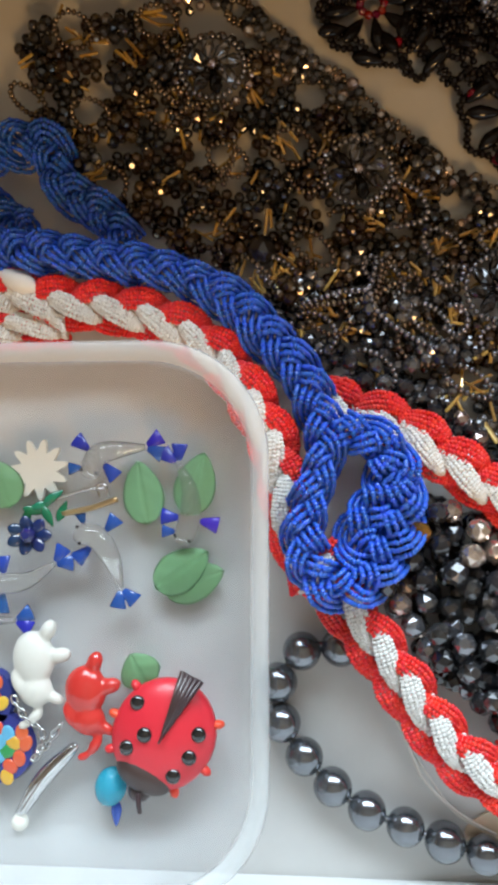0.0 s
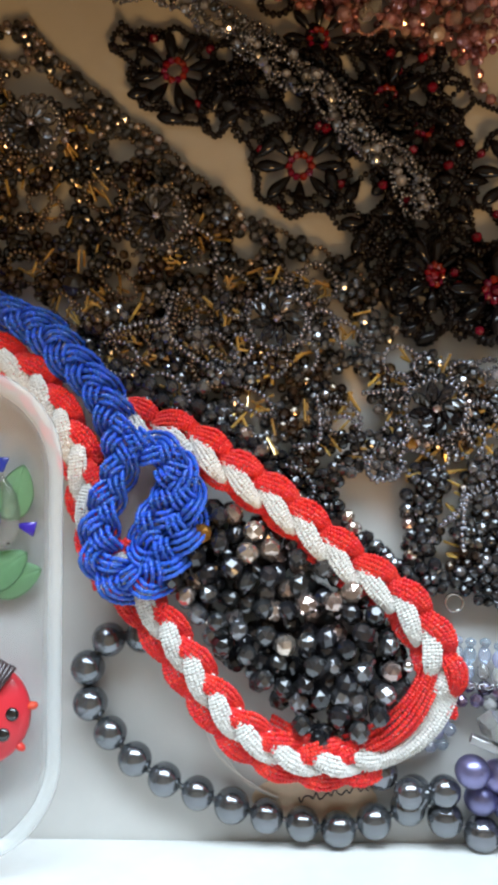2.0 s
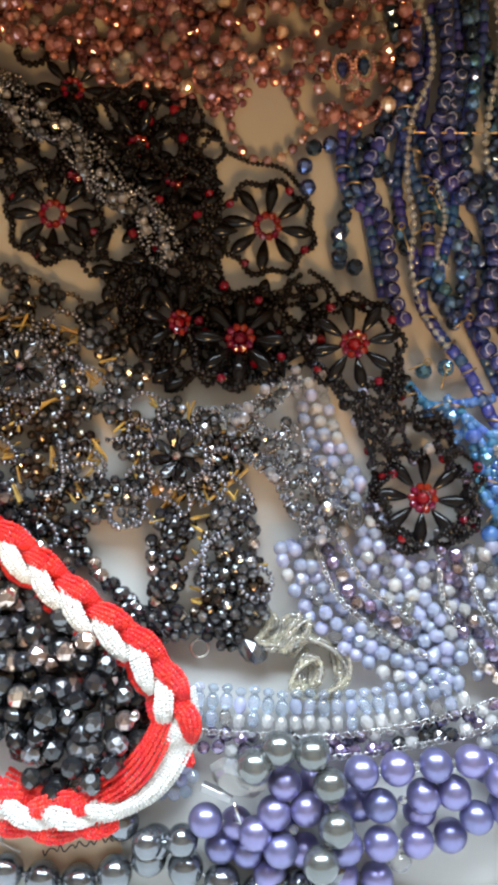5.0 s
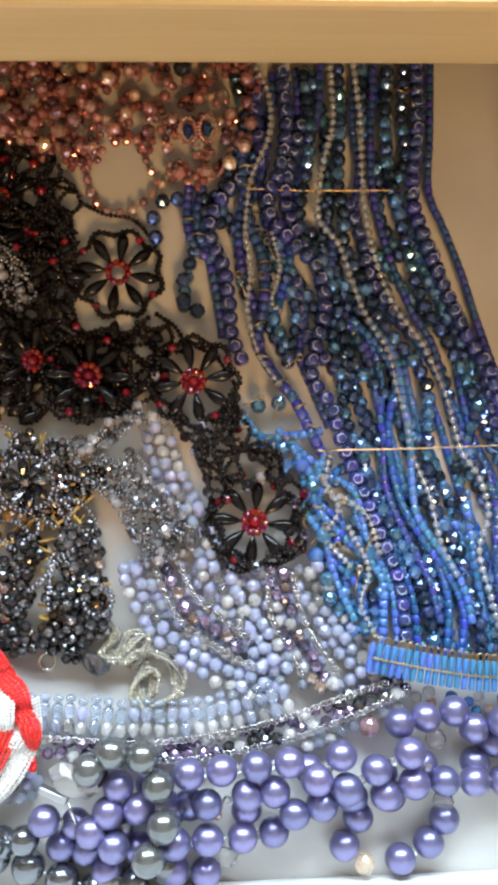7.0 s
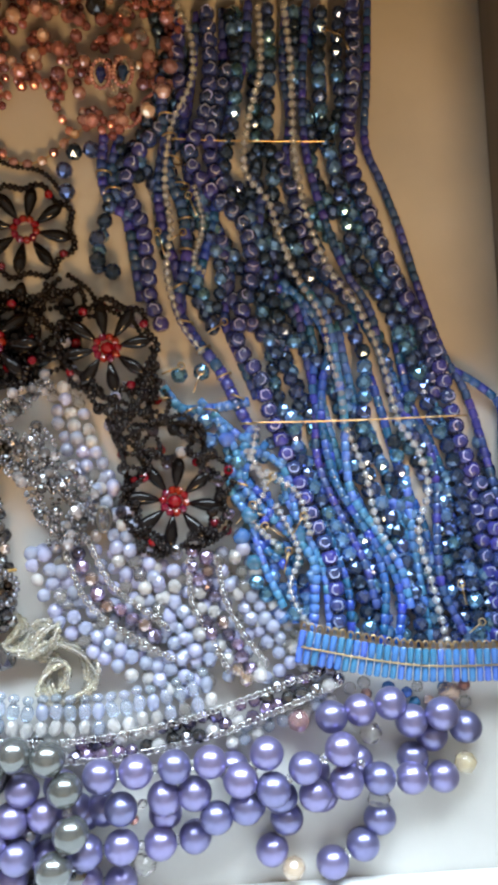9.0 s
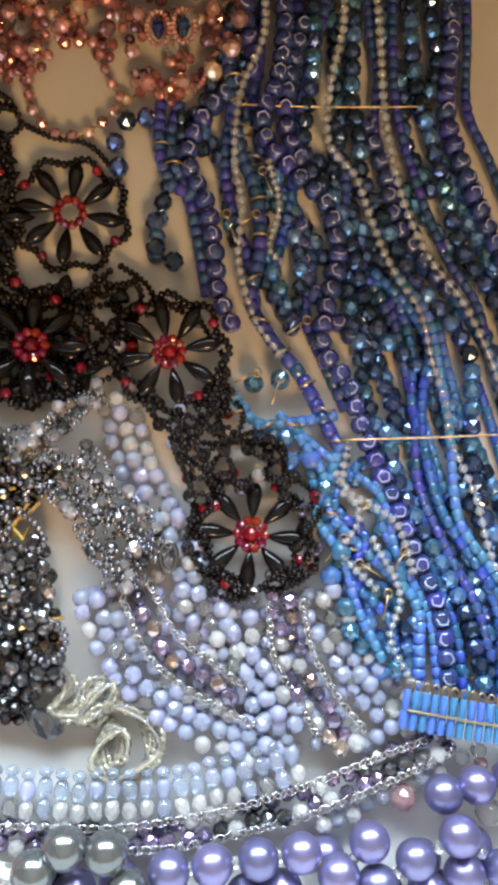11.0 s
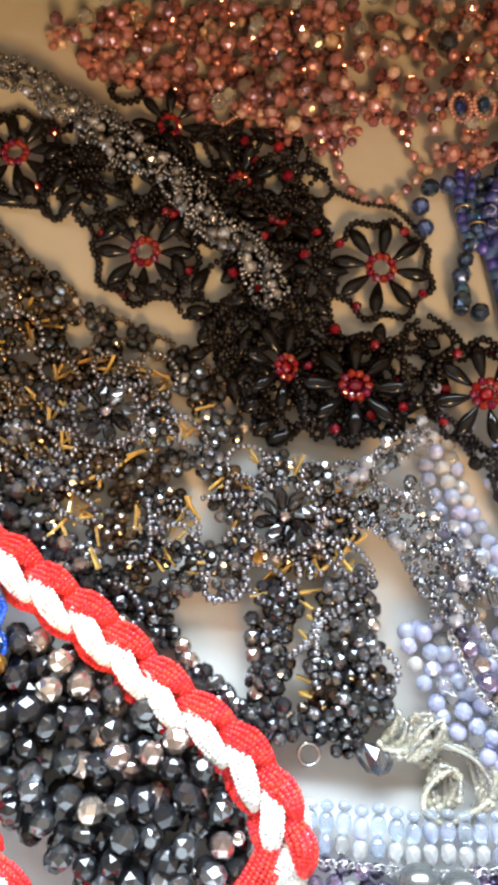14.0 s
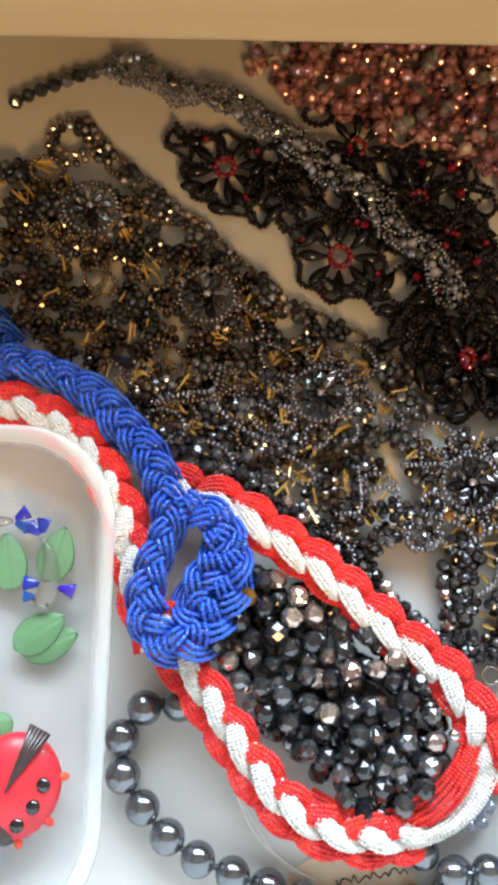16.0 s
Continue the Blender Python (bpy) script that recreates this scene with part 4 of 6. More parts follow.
strand(jet2, [(109, -26, 6), (118, -35, 6), (127, -33, 6), (136, -35, 6), (147, -33, 6)], [facet(SMOKE), facet(JET)], 0.0046, 0.0044)

# ---- lace collar of black, bronze and gold beadwork ----
lace = thing("beaded_collar", "lacy collar of black and bronze beads with gold bugles", "necklace", (0.02, 0.1, 0))
rg = random.Random(21)
meds = [(16, 111, 15), (63, 69, 15), (123, 33, 15)] + [(-35, 151, 14)]
rings = [(51, 102, 5), (0, 144, 5)] + [(-47, 189, 5)] + [(130, 27, 6), (74, -1, 6)]
off = [(p[0], p[1], 15.5) for p in meds] + [(p[0], p[1], 11) for p in rings[:3]] + [(p[0], p[1], r) for p, r in zip([(131, 8, 4), (131, -6, 4), (127, -18, 4), (101, -6, 4), (92, -1, 4), (157, -8, 4)], (6.5, 7.5, 5.5, 13, 8, 7))]
PA = [(-108, 163, 5), (-91, 175, 5), (-65, 178, 5), (-44, 162, 5), (-15, 155, 5), (10, 137, 5), (38, 117, 5), (65, 94, 5), (64, 46, 5), (41, 44, 5), (13, 54, 5), (-15, 69, 5), (-35, 84, 5), (-58, 90, 5), (-74, 106, 5), (-90, 127, 5), (-103, 135, 5)]
PB = [(57, 89, 6), (93, 84, 6), (110, 56, 6), (150, 44, 6), (151, 15, 6), (135, 4, 6), (118, 5, 6), (100, 14, 6), (82, 1, 6), (63, 7, 6), (43, 28, 6), (11, 44, 6), (-12, 58, 6), (-12, 77, 6)]
PC = [(118, 11, 5), (149, 11, 5), (154, -24, 5), (143, -37, 5), (119, -35, 5), (111, -11, 5)]
# back part gets more dark bronze, partly standing for its dimmer light
for poly, mats, seed, d in ((PA, [BRONI, BRONI, JETI, BRONI], 1, 9.4), (PB, [SMOKEI, BRONI, SMOKEI, JETI], 2, 9.4), (PC, [SMOKEI, JETI, BRONI], 3, 7.6)):
    hoop_at = [tuple(p[:2]) for p in [(131, 8, 4), (129, -3, 4), (127, -18, 4)]] if poly is PC else poisson(poly, 23, rg, 1500, [(q[0], q[1], q[2] + 6.5) for q in off])
    clear = off + [(q[0], q[1], 8.2) for q in hoop_at]
    pl = poisson(poly, d, rg, 5000, clear)
    rosettes(lace, pl, mats, (3, 9), r=0.0043, bead=0.0045, seed=seed, split=0)
    rosettes(lace, poisson(poly, d * 1.6, rg, 3000, clear), mats, (8, 12), r=0.0038, bead=0.0048, n=5, seed=seed + 9, split=17)
    fans = poisson(poly, 15.5, rg, 2500, [(q[0], q[1], 9) for q in rings])
    bugles(lace, fans if poly is not PC else fans[::3], rg, (7.5, 11.5), 0.0088)
    for hx0, hy0 in hoop_at if poly is not PC else ():
        w, h, ph = rg.uniform(6.4, 8.2), rg.uniform(5.8, 7.6), rg.uniform(0, 0.8)
        seed_strand(lace, [(hx0 + w * math.cos(a + ph), hy0 + h * math.sin(a), rg.uniform(10.5, 12)) for a in (0.785 * k for k in range(8))], 0.0024, BRONS if poly is PA else GUN, 0.84, closed=True, name="seed_hoop")
    bugles(lace, [(x + rg.gauss(0, 1.5), y + rg.gauss(0, 1.5)) for x, y in hoop_at], rg, (5, 9), 0.0088)
for p in meds:
    med = part("medallion", box_bm(p[0] / 1000 - 0.002, p[0] / 1000 + 0.002, p[1] / 1000 - 0.002, p[1] / 1000 + 0.002, p[2] / 1000 - 0.003, p[2] / 1000 - 0.001, 0.0008), BLACK, lace)
    ring_of(med, p, 0.0062, (0.0054, 0.0050, 0.0092), [drop(JET), drop(JET), drop(BLACK), drop(JET), drop(SMOKE)], 8, p[2] + 0.5, rg, "petal", radial=True)
    piece("bead", facet(BRONZE), med, turned((p[0] / 1000, p[1] / 1000, p[2] / 1000 + 0.002), (1, 0, 0.5), 0.0036))
    r0 = [(p[0] + 11.2 * math.cos(a) * rg.uniform(0.97, 1.03), p[1] + 11.2 * math.sin(a), p[2]) for a in (0.45 * k for k in range(14))]
    seed_strand(med, r0, 0.0026, GUN, 0.84, closed=True)
    ring_of(med, p, 0.0136, 0.0036, [facet(JET), facet(JET), facet(BRONZE)], 22, p[2] - 4, rg)
for p in rings:
    rn = part("ring", box_bm(p[0] / 1000 + 0.007, p[0] / 1000 + 0.009, p[1] / 1000 - 0.001, p[1] / 1000 + 0.001, p[2] / 1000 - 0.002, p[2] / 1000, 0.0005), BLACK, lace)
    ring_of(rn, p, 0.0075, 0.0040, [facet(JET), facet(BRONZE), facet(SMOKE)], 12, p[2], rg)
    ring_of(rn, p, 0.0112, 0.0036, [facet(JET), facet(BRONZE)], 16, p[2] - 1, rg)
for q in ([(10, 140, 4), (16, 135, 4), (24, 132, 4), (31, 127, 4), (36, 119, 4), (44, 117, 4), (47, 111, 4)], [(57, 108, 4), (66, 103, 4), (75, 99, 4), (84, 94, 4), (93, 87, 4), (102, 79, 4), (106, 66, 4)], [(-17, 157, 4), (-6, 155, 4), (4, 152, 4), (14, 144, 4), (20, 137, 4), (28, 128, 4), (36, 124, 4), (44, 115, 4)], [(-42, 196, 4), (-28, 178, 4), (-18, 170, 4), (-8, 162, 4), (-2, 154, 4)], [(-32, 183, 4), (-23, 175, 4), (-11, 163, 4), (-6, 155, 4)]):
    c, t = spline(q, 0.0085)
    for i, (p, d) in enumerate(zip(c, t)):
        sd = (-d[1], d[0])
        pts = [tuple(1000 * p + np.array([5.4 * math.cos(a) * d[0] + 4.0 * math.sin(a) * sd[0], 5.4 * math.cos(a) * d[1] + 4.0 * math.sin(a) * sd[1], 0])) for a in (0.785 * k for k in range(8))]
        if i % 2:
            seed_strand(lace, pts, 0.0025, BRONS, 0.84, closed=True)
        else:
            strand(lace, [tuple(1000 * p + np.array([3.6 * math.cos(a), 3.6 * math.sin(a), 0])) for a in (1.0472 * k for k in range(6))], [facet(JET), facet(SMOKE), facet(BRONZE)], 0.0049, 0.0044, closed=True, weights=(5, 3, 1))
for q in ([(78, 39, 11), (79, 29, 11), (78, 21, 11), (69, 20, 11)], [(79, 29, 11), (89, 31, 11), (94, 26, 11)], [(109, 41, 10), (96, 40, 10)], [(133, 2, 10), (130, -7, 10), (124, -11, 10)], [(140, 3, 10), (133, -3, 10), (133, -12, 10)], [(-4, 64, 11), (8, 65, 11), (21, 68, 11), (24, 78, 11)], [(35, 75, 11), (23, 68, 11), (21, 59, 11)], [(96, 15, 10), (98, 8, 10), (107, 7, 10), (111, 13, 10)], [(-31, 109, 9), (-27, 120, 9), (-28, 128, 9)], [(-43, 112, 9), (-35, 109, 9), (-27, 120, 9)], [(27, 81, 9), (23, 71, 9), (17, 64, 9)], [(-57, 148, 9), (-47, 139, 9), (-35, 139, 9)]):
    seed_strand(lace, [(x, y, z + 3) for x, y, z in q], 0.0023, GUN if q[0][0] > 40 else BRONS, 0.82)
for q in ([(112, 1, 7), (112, -6, 7), (113, -13, 7), (113, -21, 7), (117, -27, 7)], [(120, 2, 9), (121, -6, 9), (119, -13, 9), (120, -20, 9), (122, -26, 9)], [(148, 16, 8), (145, 6, 8), (144, -3, 8), (141, -10, 8), (139, -17, 8), (139, -24, 8)], [(152, 4, 6), (151, -5, 6), (147, -15, 6), (145, -23, 6), (141, -31, 6)], [(91, -12, 5), (96, -18, 5), (103, -21, 5), (107, -26, 5), (115, -29, 5), (125, -29, 5), (134, -31, 5)]):
    strand(lace, q, [facet(JET), facet(SMOKE), facet(BRONZE)], 0.0056, 0.0056, weights=(4, 5, 2))
for q in ([(142, 5, 10), (135, 1, 10), (130, -6, 10), (124, -11, 10)], [(134, -1, 10), (132, -11, 10), (132, -19, 10)], [(152, -9, 10), (157, -12, 10), (158, -17, 10), (154, -22, 10), (148, -20, 10), (146, -15, 10)], [(98, 15, 11), (97, 9, 11), (101, 6, 11), (106, 9, 11)], [(-3, 65, 11), (10, 69, 11), (19, 70, 11), (22, 79, 11)], [(19, 70, 11), (23, 61, 11), (35, 52, 11), (48, 47, 11)], [(28, 108, 11), (37, 103, 11), (39, 94, 11), (26, 91, 11)]):
    seed_strand(lace, [(x, y, z + 3) for x, y, z in q], 0.0026, GUN, 0.84)
strand(lace, [(-74, 208, 5), (-66, 213, 5), (-57, 217, 5), (-47, 222, 5), (-36, 225, 5), (-27, 227, 5)], [facet(JET), facet(SMOKE)], 0.0068, 0.0066)
rs = random.Random(29)
for p, n0 in zip(meds, (6, 7, 7, 5)):
    for k in range(n0):
        a = 6.2832 * k / n0 + rs.uniform(-0.2, 0.2)
        cx, cy, hoop = p[0] + 17.5 * math.cos(a), p[1] + 17.5 * math.sin(a), rs.uniform(4.6, 6.0)
        if inside((cx, cy), PA) or inside((cx, cy), PB):
            seed_strand(lace, [(cx + hoop * math.cos(b + a) * rs.uniform(0.85, 1.1), cy + hoop * math.sin(b + a), rs.uniform(11.5, 14)) for b in (0.9 * m for m in range(rs.choice((5, 6, 7))))], 0.0024, GUN if p[0] > 40 else BRONS, 0.84)
            bugles(lace, [(cx, cy)], rs, (8, 11), 0.0084)
bigs = [(-17.8, 85.5, 10), (114.4, 20.3, 10)]
for p, m in zip(bigs, (JET, GOLDB)):
    piece("large_bead", facet(m), lace, turned((p[0] / 1000, p[1] / 1000, p[2] / 1000), (1, 0.4, 0.3), 0.011 if m is JET else 0.0055))
(x, y, z), = [(150, -42, 4)]
piece("drop", drop(SMOKE), lace, turned((x / 1000, y / 1000, 0.0055), (1, -0.5, 0), (0.010, 0.010, 0.0135)))
rp = [(130, -41, 4)][0]
tube("clasp_ring", [(rp[0] / 1000 + 0.0034 * math.cos(a), rp[1] / 1000 + 0.0034 * math.sin(a), 0.004) for a in (0.4 * k for k in range(16))], 0.0006, STEEL, lace, 6, closed=True)

# ---- black flower chain with ruby middles ----
chain = thing("flower_chain", "chain of black glass bead flowers with ruby red middles", "necklace", (0.13, 0.12, 0))
rg = random.Random(31)


def flower(at, tilt=(0, 0), turn=0.0, r=1.0, open_ring=True):
    x, y, z = at
    M = pose(x / 1000, y / 1000, z / 1000, tilt[0], tilt[1], turn)
    n = 8
    pl = [M @ Vector((0.0045 * r * math.cos(6.283 * k / 10), 0.0045 * r * math.sin(6.283 * k / 10), 0.0012)) for k in range(10)]
    mid = tiled("flower", M_FACET, [tuple(p) for p in pl], [(rg.gauss(0, 1), rg.gauss(0, 1), 1) for _ in pl], np.full(10, 0.0034 * r), REDG_I, chain, "bead flower with a ruby middle", smooth=False)
    if z >= 8:
        piece("ruby_bead", facet(REDG), mid, turned(M @ Vector((0, 0, -0.0005)), (1, 0, 1), 0.0062 * r))
    for k in range(n):
        a = 6.283 * k / n + 0.15
        d = M.to_3x3() @ Vector((math.cos(a), math.sin(a), rg.gauss(0.05, 0.1)))
        p = M @ Vector((0.0118 * r * math.cos(a), 0.0118 * r * math.sin(a), 0.0005))
        piece("petal", petal(BLACK), mid, turned(p, d, (0.0056 * r, 0.0050 * r, 0.0132 * r)))
    if open_ring:
        ring = [M @ Vector(((19.0 + 1.6 * math.cos(8 * a)) * r * math.cos(a) / 1000, (19.0 + 1.6 * math.cos(8 * a)) * r * math.sin(a) / 1000, -0.0008)) for a in (6.283 * k / 32 + 0.15 for k in range(32))]
        seed_strand(mid, [tuple(1000 * p) for p in ring], 0.0031, DARKSEED, 0.70, closed=True)
        for k in range(0, n, 2):
            a = 6.283 * (k + 0.5) / n + 0.15
            p = M @ Vector((0.0178 * r * math.cos(a), 0.0178 * r * math.sin(a), 0.0006))
            piece("ruby_bead", facet(REDG), mid, turned(p, (1, 0, 1), 0.0036))


REDG_I = mat("ruby_cluster", (0.21, 0.004, 0.016), 0.12, glass=0.25, coat=0.4, vary=0.4, island=True)
flowers = [(22, 176, 5), (73, 134, 5), (160, 127, 5), (108, 162, 5), (123, 147, 5)] + [(148, 79, 12), (193, 76, 12), (124, 86, 12)] + [(218, 15, 8)] + [(81, 187, 6)]
for p, tl, r, o in zip(flowers, ((0, 0), (3, -4), (4, 3), (28, -10), (-22, 24), (-4, 5), (6, -5), (20, 25), (-3, 3), (15, 0)), (0.95, 1, 1, 0.85, 0.85, 1, 0.97, 0.85, 1, 0.8), (1, 1, 1, 0, 1, 1, 1, 0, 1, 0)):
    flower(p, tl, rg.uniform(0, 40), r, bool(o))
net = [(29, 169, 5), (48, 182, 5), (87, 186, 5), (129, 184, 5), (146, 161, 5), (137, 145, 5), (145, 129, 5), (136, 108, 5), (152, 102, 5), (177, 108, 5), (184, 99, 5), (179, 70, 5), (147, 64, 5), (111, 66, 5), (99, 89, 5), (87, 100, 5), (89, 109, 5), (107, 117, 5), (99, 138, 5), (69, 155, 5), (43, 157, 5)]
pl = poisson(net, 7.2, rg, 4000, [(p[0], p[1], 13) for p in flowers[1:3]])
seed_links(chain, pl, 18, 0.0027, DARKSEED, (2, 9), rg, 4, 0.5)
for x, y in pl[::9]:
    piece("ruby_bead", facet(REDG), chain, turned((x / 1000, y / 1000, 0.008), (1, 1, 0.4), 0.0042))
for x, y in pl[1::2]:
    piece("petal", petal(BLACK), chain, turned((x / 1000, y / 1000, 0.006), (rg.gauss(0, 1), rg.gauss(0, 1), 0.1), (0.0055, 0.005, 0.0115)))
net3 = [(-9, 198, 4), (38, 194, 4), (84, 188, 4), (130, 167, 4), (139, 138, 4), (129, 110, 4), (151, 91, 4), (168, 77, 4), (163, 59, 4), (119, 60, 4), (101, 79, 4), (88, 104, 4), (67, 114, 4), (54, 141, 4), (35, 149, 4), (5, 159, 4)]
pl = poisson(net3, 8.5, rg, 4000, [(p[0], p[1], 12) for p in flowers[:3]])
seed_links(chain, pl, 18, 0.0029, DARKSEED, (2, 8), rg, 3, 0.5)
for x, y in pl[::2]:
    piece("petal", petal(BLACK), chain, turned((x / 1000, y / 1000, 0.006), (rg.gauss(0, 1), rg.gauss(0, 1), 0.1), (0.0058, 0.0052, 0.0120)))
net2 = [(174, 90, 8), (199, 97, 8), (212, 73, 8), (215, 54, 8), (233, 42, 8), (242, 23, 8), (239, 3, 8), (220, -6, 8), (202, -3, 8), (195, 17, 8), (199, 32, 8), (190, 47, 8), (179, 63, 8)]
pl = poisson(net2, 5.4, rg, 4000, [(p[0], p[1], 15) for p in (flowers[6], flowers[8])])
seed_links(chain, pl, 15, 0.0024, DARKSEED, (7, 13), rg, 3, 0.4)
for i, (x, y) in enumerate(pl):
    m = (JET, REDG, JET, CRYS, BLACK, AMETH, LAV)[i % 7]
    piece("ruby_bead" if m is REDG else "bead", facet(m), chain, turned((x / 1000, y / 1000, rg.uniform(5, 11) / 1000), (rg.gauss(0, 1), 1, 0.3), 0.0042 if m is REDG else 0.005))
strand(chain, [(136, 105, 3), (144, 100, 3), (154, 102, 3), (164, 100, 3), (173, 107, 3)], facet(JET), 0.0028, 0.0026)
for q in ([(38, 161, 4), (47, 153, 4), (54, 141, 4)], [(91, 118, 4), (103, 109, 4), (107, 100, 4)], [(126, 140, 5), (133, 126, 5), (130, 113, 5), (124, 106, 5)], [(177, 108, 5), (185, 102, 5), (190, 93, 5)], [(144, 160, 4), (154, 155, 4), (167, 152, 4), (177, 140, 4)], [(21, 155, 4), (34, 153, 4), (39, 148, 4), (45, 155, 4)]):
    seed_strand(chain, q, 0.0026, DARKSEED, 0.78)
lp = [(64, 204, 5)][0]
seed_strand(chain, [(lp[0] + 6.5 * math.cos(a), lp[1] + 5 * math.sin(a), 5) for a in (0.785 * k for k in range(8))], 0.0034, DARKSEED, 0.75, closed=True)

# ---- silver seed rope ----
rope = thing("silver_bead_rope", "rope of silver and smoky seed beads across the flowers", "necklace", (0.1, 0.14, 0))
rg = random.Random(41)


def silver_rope(pts, wide, n, seed, z=9, crystal=0.0038):
    c, t = spline(pts, 0.0017)
    side, _ = frames(t)
    r = np.random.RandomState(seed)
    pl, di = [], []
    for k in range(n):
        ph = r.uniform(0, 6.28)
        w = wide * (0.4 + 0.6 * r.rand()) * np.sin(np.arange(len(c)) * 0.22 * r.uniform(0.6, 1.4) + ph)
        pl.append(c + side * w[:, None] + np.array([0, 0, 1]) * (r.uniform(0, 0.005) + 0.0015 * np.sin(np.arange(len(c)) * 0.3 + ph))[:, None])
        pl[-1] = pl[-1] + r.normal(0, 0.00035, pl[-1].shape)
        di.append(np.gradient(pl[-1], axis=0))
    pl, di = np.vstack(pl), np.vstack(di)
    half = r.rand(len(pl)) < 0.5
    tiled("seed_strand", T_SEED, pl[half], di[half], np.full(half.sum(), 0.0019), SILV, rope, kind="stuff")
    tiled("seed_strand", T_SEED, pl[~half], di[~half], np.full((~half).sum(), 0.0019), GUN, rope, kind="stuff")
    for i in range(0, len(c), 2 if crystal > 0.004 else 3):
        p = c[i] + side[i] * wide * r.uniform(-0.8, 0.8) + np.array([0, 0, 0.004])
        piece("crystal", facet(CRYS if r.rand() < 0.6 else SMOKE), rope, turned(p, r.normal(size=3), crystal * r.uniform(0.8, 1.15), 0))


silver_rope([(-30, 226, 6), (-14, 220, 7), (4, 211, 8), (22, 204, 10), (42, 193, 11), (58, 180, 11), (71, 168, 11), (86, 158, 11), (96, 144, 11), (107, 135, 11), (115, 122, 11), (123, 112, 11)], 0.0080, 11, 1, crystal=0.0042)
silver_rope([(143, 44, 12), (153, 50, 12), (163, 58, 12), (171, 62, 12)], 0.0045, 9, 2, crystal=0.0044)
silver_rope([(149, 41, 9), (156, 35, 9), (164, 28, 9), (170, 18, 9), (176, 9, 9), (177, 0, 9)], 0.0085, 15, 3, crystal=0.0044)
silver_rope([(162, 43, 8), (171, 32, 8), (181, 20, 8), (188, 9, 8)], 0.007, 10, 4, crystal=0.0044)
lb = [(191, 9, 13)][0]
tube("lobster_clasp", [(lb[0] / 1000 + 0.0026 * math.cos(a), lb[1] / 1000 + 0.0048 * math.sin(a), 0.013) for a in (0.4 * k for k in range(16))], 0.0009, SMOKE, rope, 6, closed=True)

# ---- copper pink crystals ----
pink = thing("pink_crystal_necklace", "heap of copper pink crystal beadwork at the back", "necklace", (0.15, 0.22, 0))
rg = random.Random(51)
PP = [(54, 241, 5), (215, 244, 5), (223, 220, 5), (222, 189, 5), (211, 173, 5), (196, 167, 5), (185, 171, 5), (177, 187, 5), (159, 190, 5), (146, 177, 5), (130, 181, 5), (116, 193, 5), (93, 191, 5), (77, 201, 5), (56, 208, 5)]
PP2 = [(27, 233, 6), (63, 237, 6), (147, 239, 6), (144, 178, 6), (124, 191, 6), (99, 194, 6), (73, 205, 6), (48, 210, 6)]
for poly, s in ((PP, 1), (PP2, 2)):
    pl = poisson(poly, 9.8, rg, 4000)
    rosettes(pink, pl, [PINKI], (3, 9), r=0.0038, bead=0.0042, n=5, mid=0.9, seed=50 + s, split=25)
    seed_links(pink, pl[::3], 22, 0.0019, PINKS, (4, 9), rg, 2, 0.4)
    scatter_beads(pink, poly, 9.0, [facet(PINK), facet(AB), facet(CLEARB)], 0.0060, (8, 13), rg, (6, 3, 3))
strand(pink, [(146, 177, 4), (147, 166, 4), (154, 157, 4), (164, 156, 4), (172, 161, 4), (179, 168, 4), (185, 172, 4)], [facet(PINK), facet(AB)], 0.0044, 0.0062, cord=BRASS)
strand(pink, [(171, 186, 4), (174, 177, 4), (178, 170, 4)], facet(PINK), 0.004, 0.006, cord=BRASS)
for q in [(192, 190, 13), (201, 191, 13)]:
    seed_strand(pink, [(q[0] + 3.8 * math.cos(a), q[1] + 6.2 * math.sin(a), 13) for a in (0.785 * k for k in range(8))], 0.0021, PINKS, 0.8, closed=True)
    piece("dark_bead", drop(NAVYG), pink, turned((q[0] / 1000, q[1] / 1000, 0.0125), (0, 1, 0), (0.0048, 0.0048, 0.008)))
q = [(190, 222, 9)][0]
piece("dark_bead", facet(JET), pink, turned((q[0] / 1000, q[1] / 1000, 0.010), (1, 0, 0.4), 0.0085))

# ---- blue strands ----
bn = thing("blue_strand_necklace", "many strands of blue glass beads held by gold bars", "necklace", (0.27, 0.08, 0))
NV = [facet(NAVY), facet(NAVY), facet(TEAL)]
NT = [facet(TEAL), facet(NAVY)]


def roses(pts):
    """Pressed rosette beads, with a pale worn collar on each."""
    th = strand(bn, pts, rose(ROSE), 0.0072, 0.0064)
    c, t = spline(pts, 0.0064)
    for p, d in zip(c, t):
        q = p + np.array([0, 0, 0.0030])
        piece("rosette_face", bead_mesh(M_TORUS, "collar", ROSEL, True), th, Matrix.LocRotScale(Vector(q), Euler((RNG.gauss(0, 0.3), RNG.gauss(0, 0.3), RNG.uniform(0, 3))), (0.0047, 0.0047, 0.0040)))


def torus(seg=14, ring=5, r=0.40, k=0.07):
    v, f = [], []
    for i in range(seg):
        a = 6.2832 * i / seg
        rr = r * (1 + 0.10 * math.cos(a * 5))
        for j in range(ring):
            b = 6.2832 * j / ring
            v.append(((rr + k * math.cos(b)) * math.cos(a), (rr + k * math.cos(b)) * math.sin(a), k * math.sin(b)))
    for i in range(seg):
        for j in range(ring):
            f.append((i * ring + j, ((i + 1) % seg) * ring + j, ((i + 1) % seg) * ring + (j + 1) % ring, i * ring + (j + 1) % ring))
    return v, f


M_TORUS = torus()


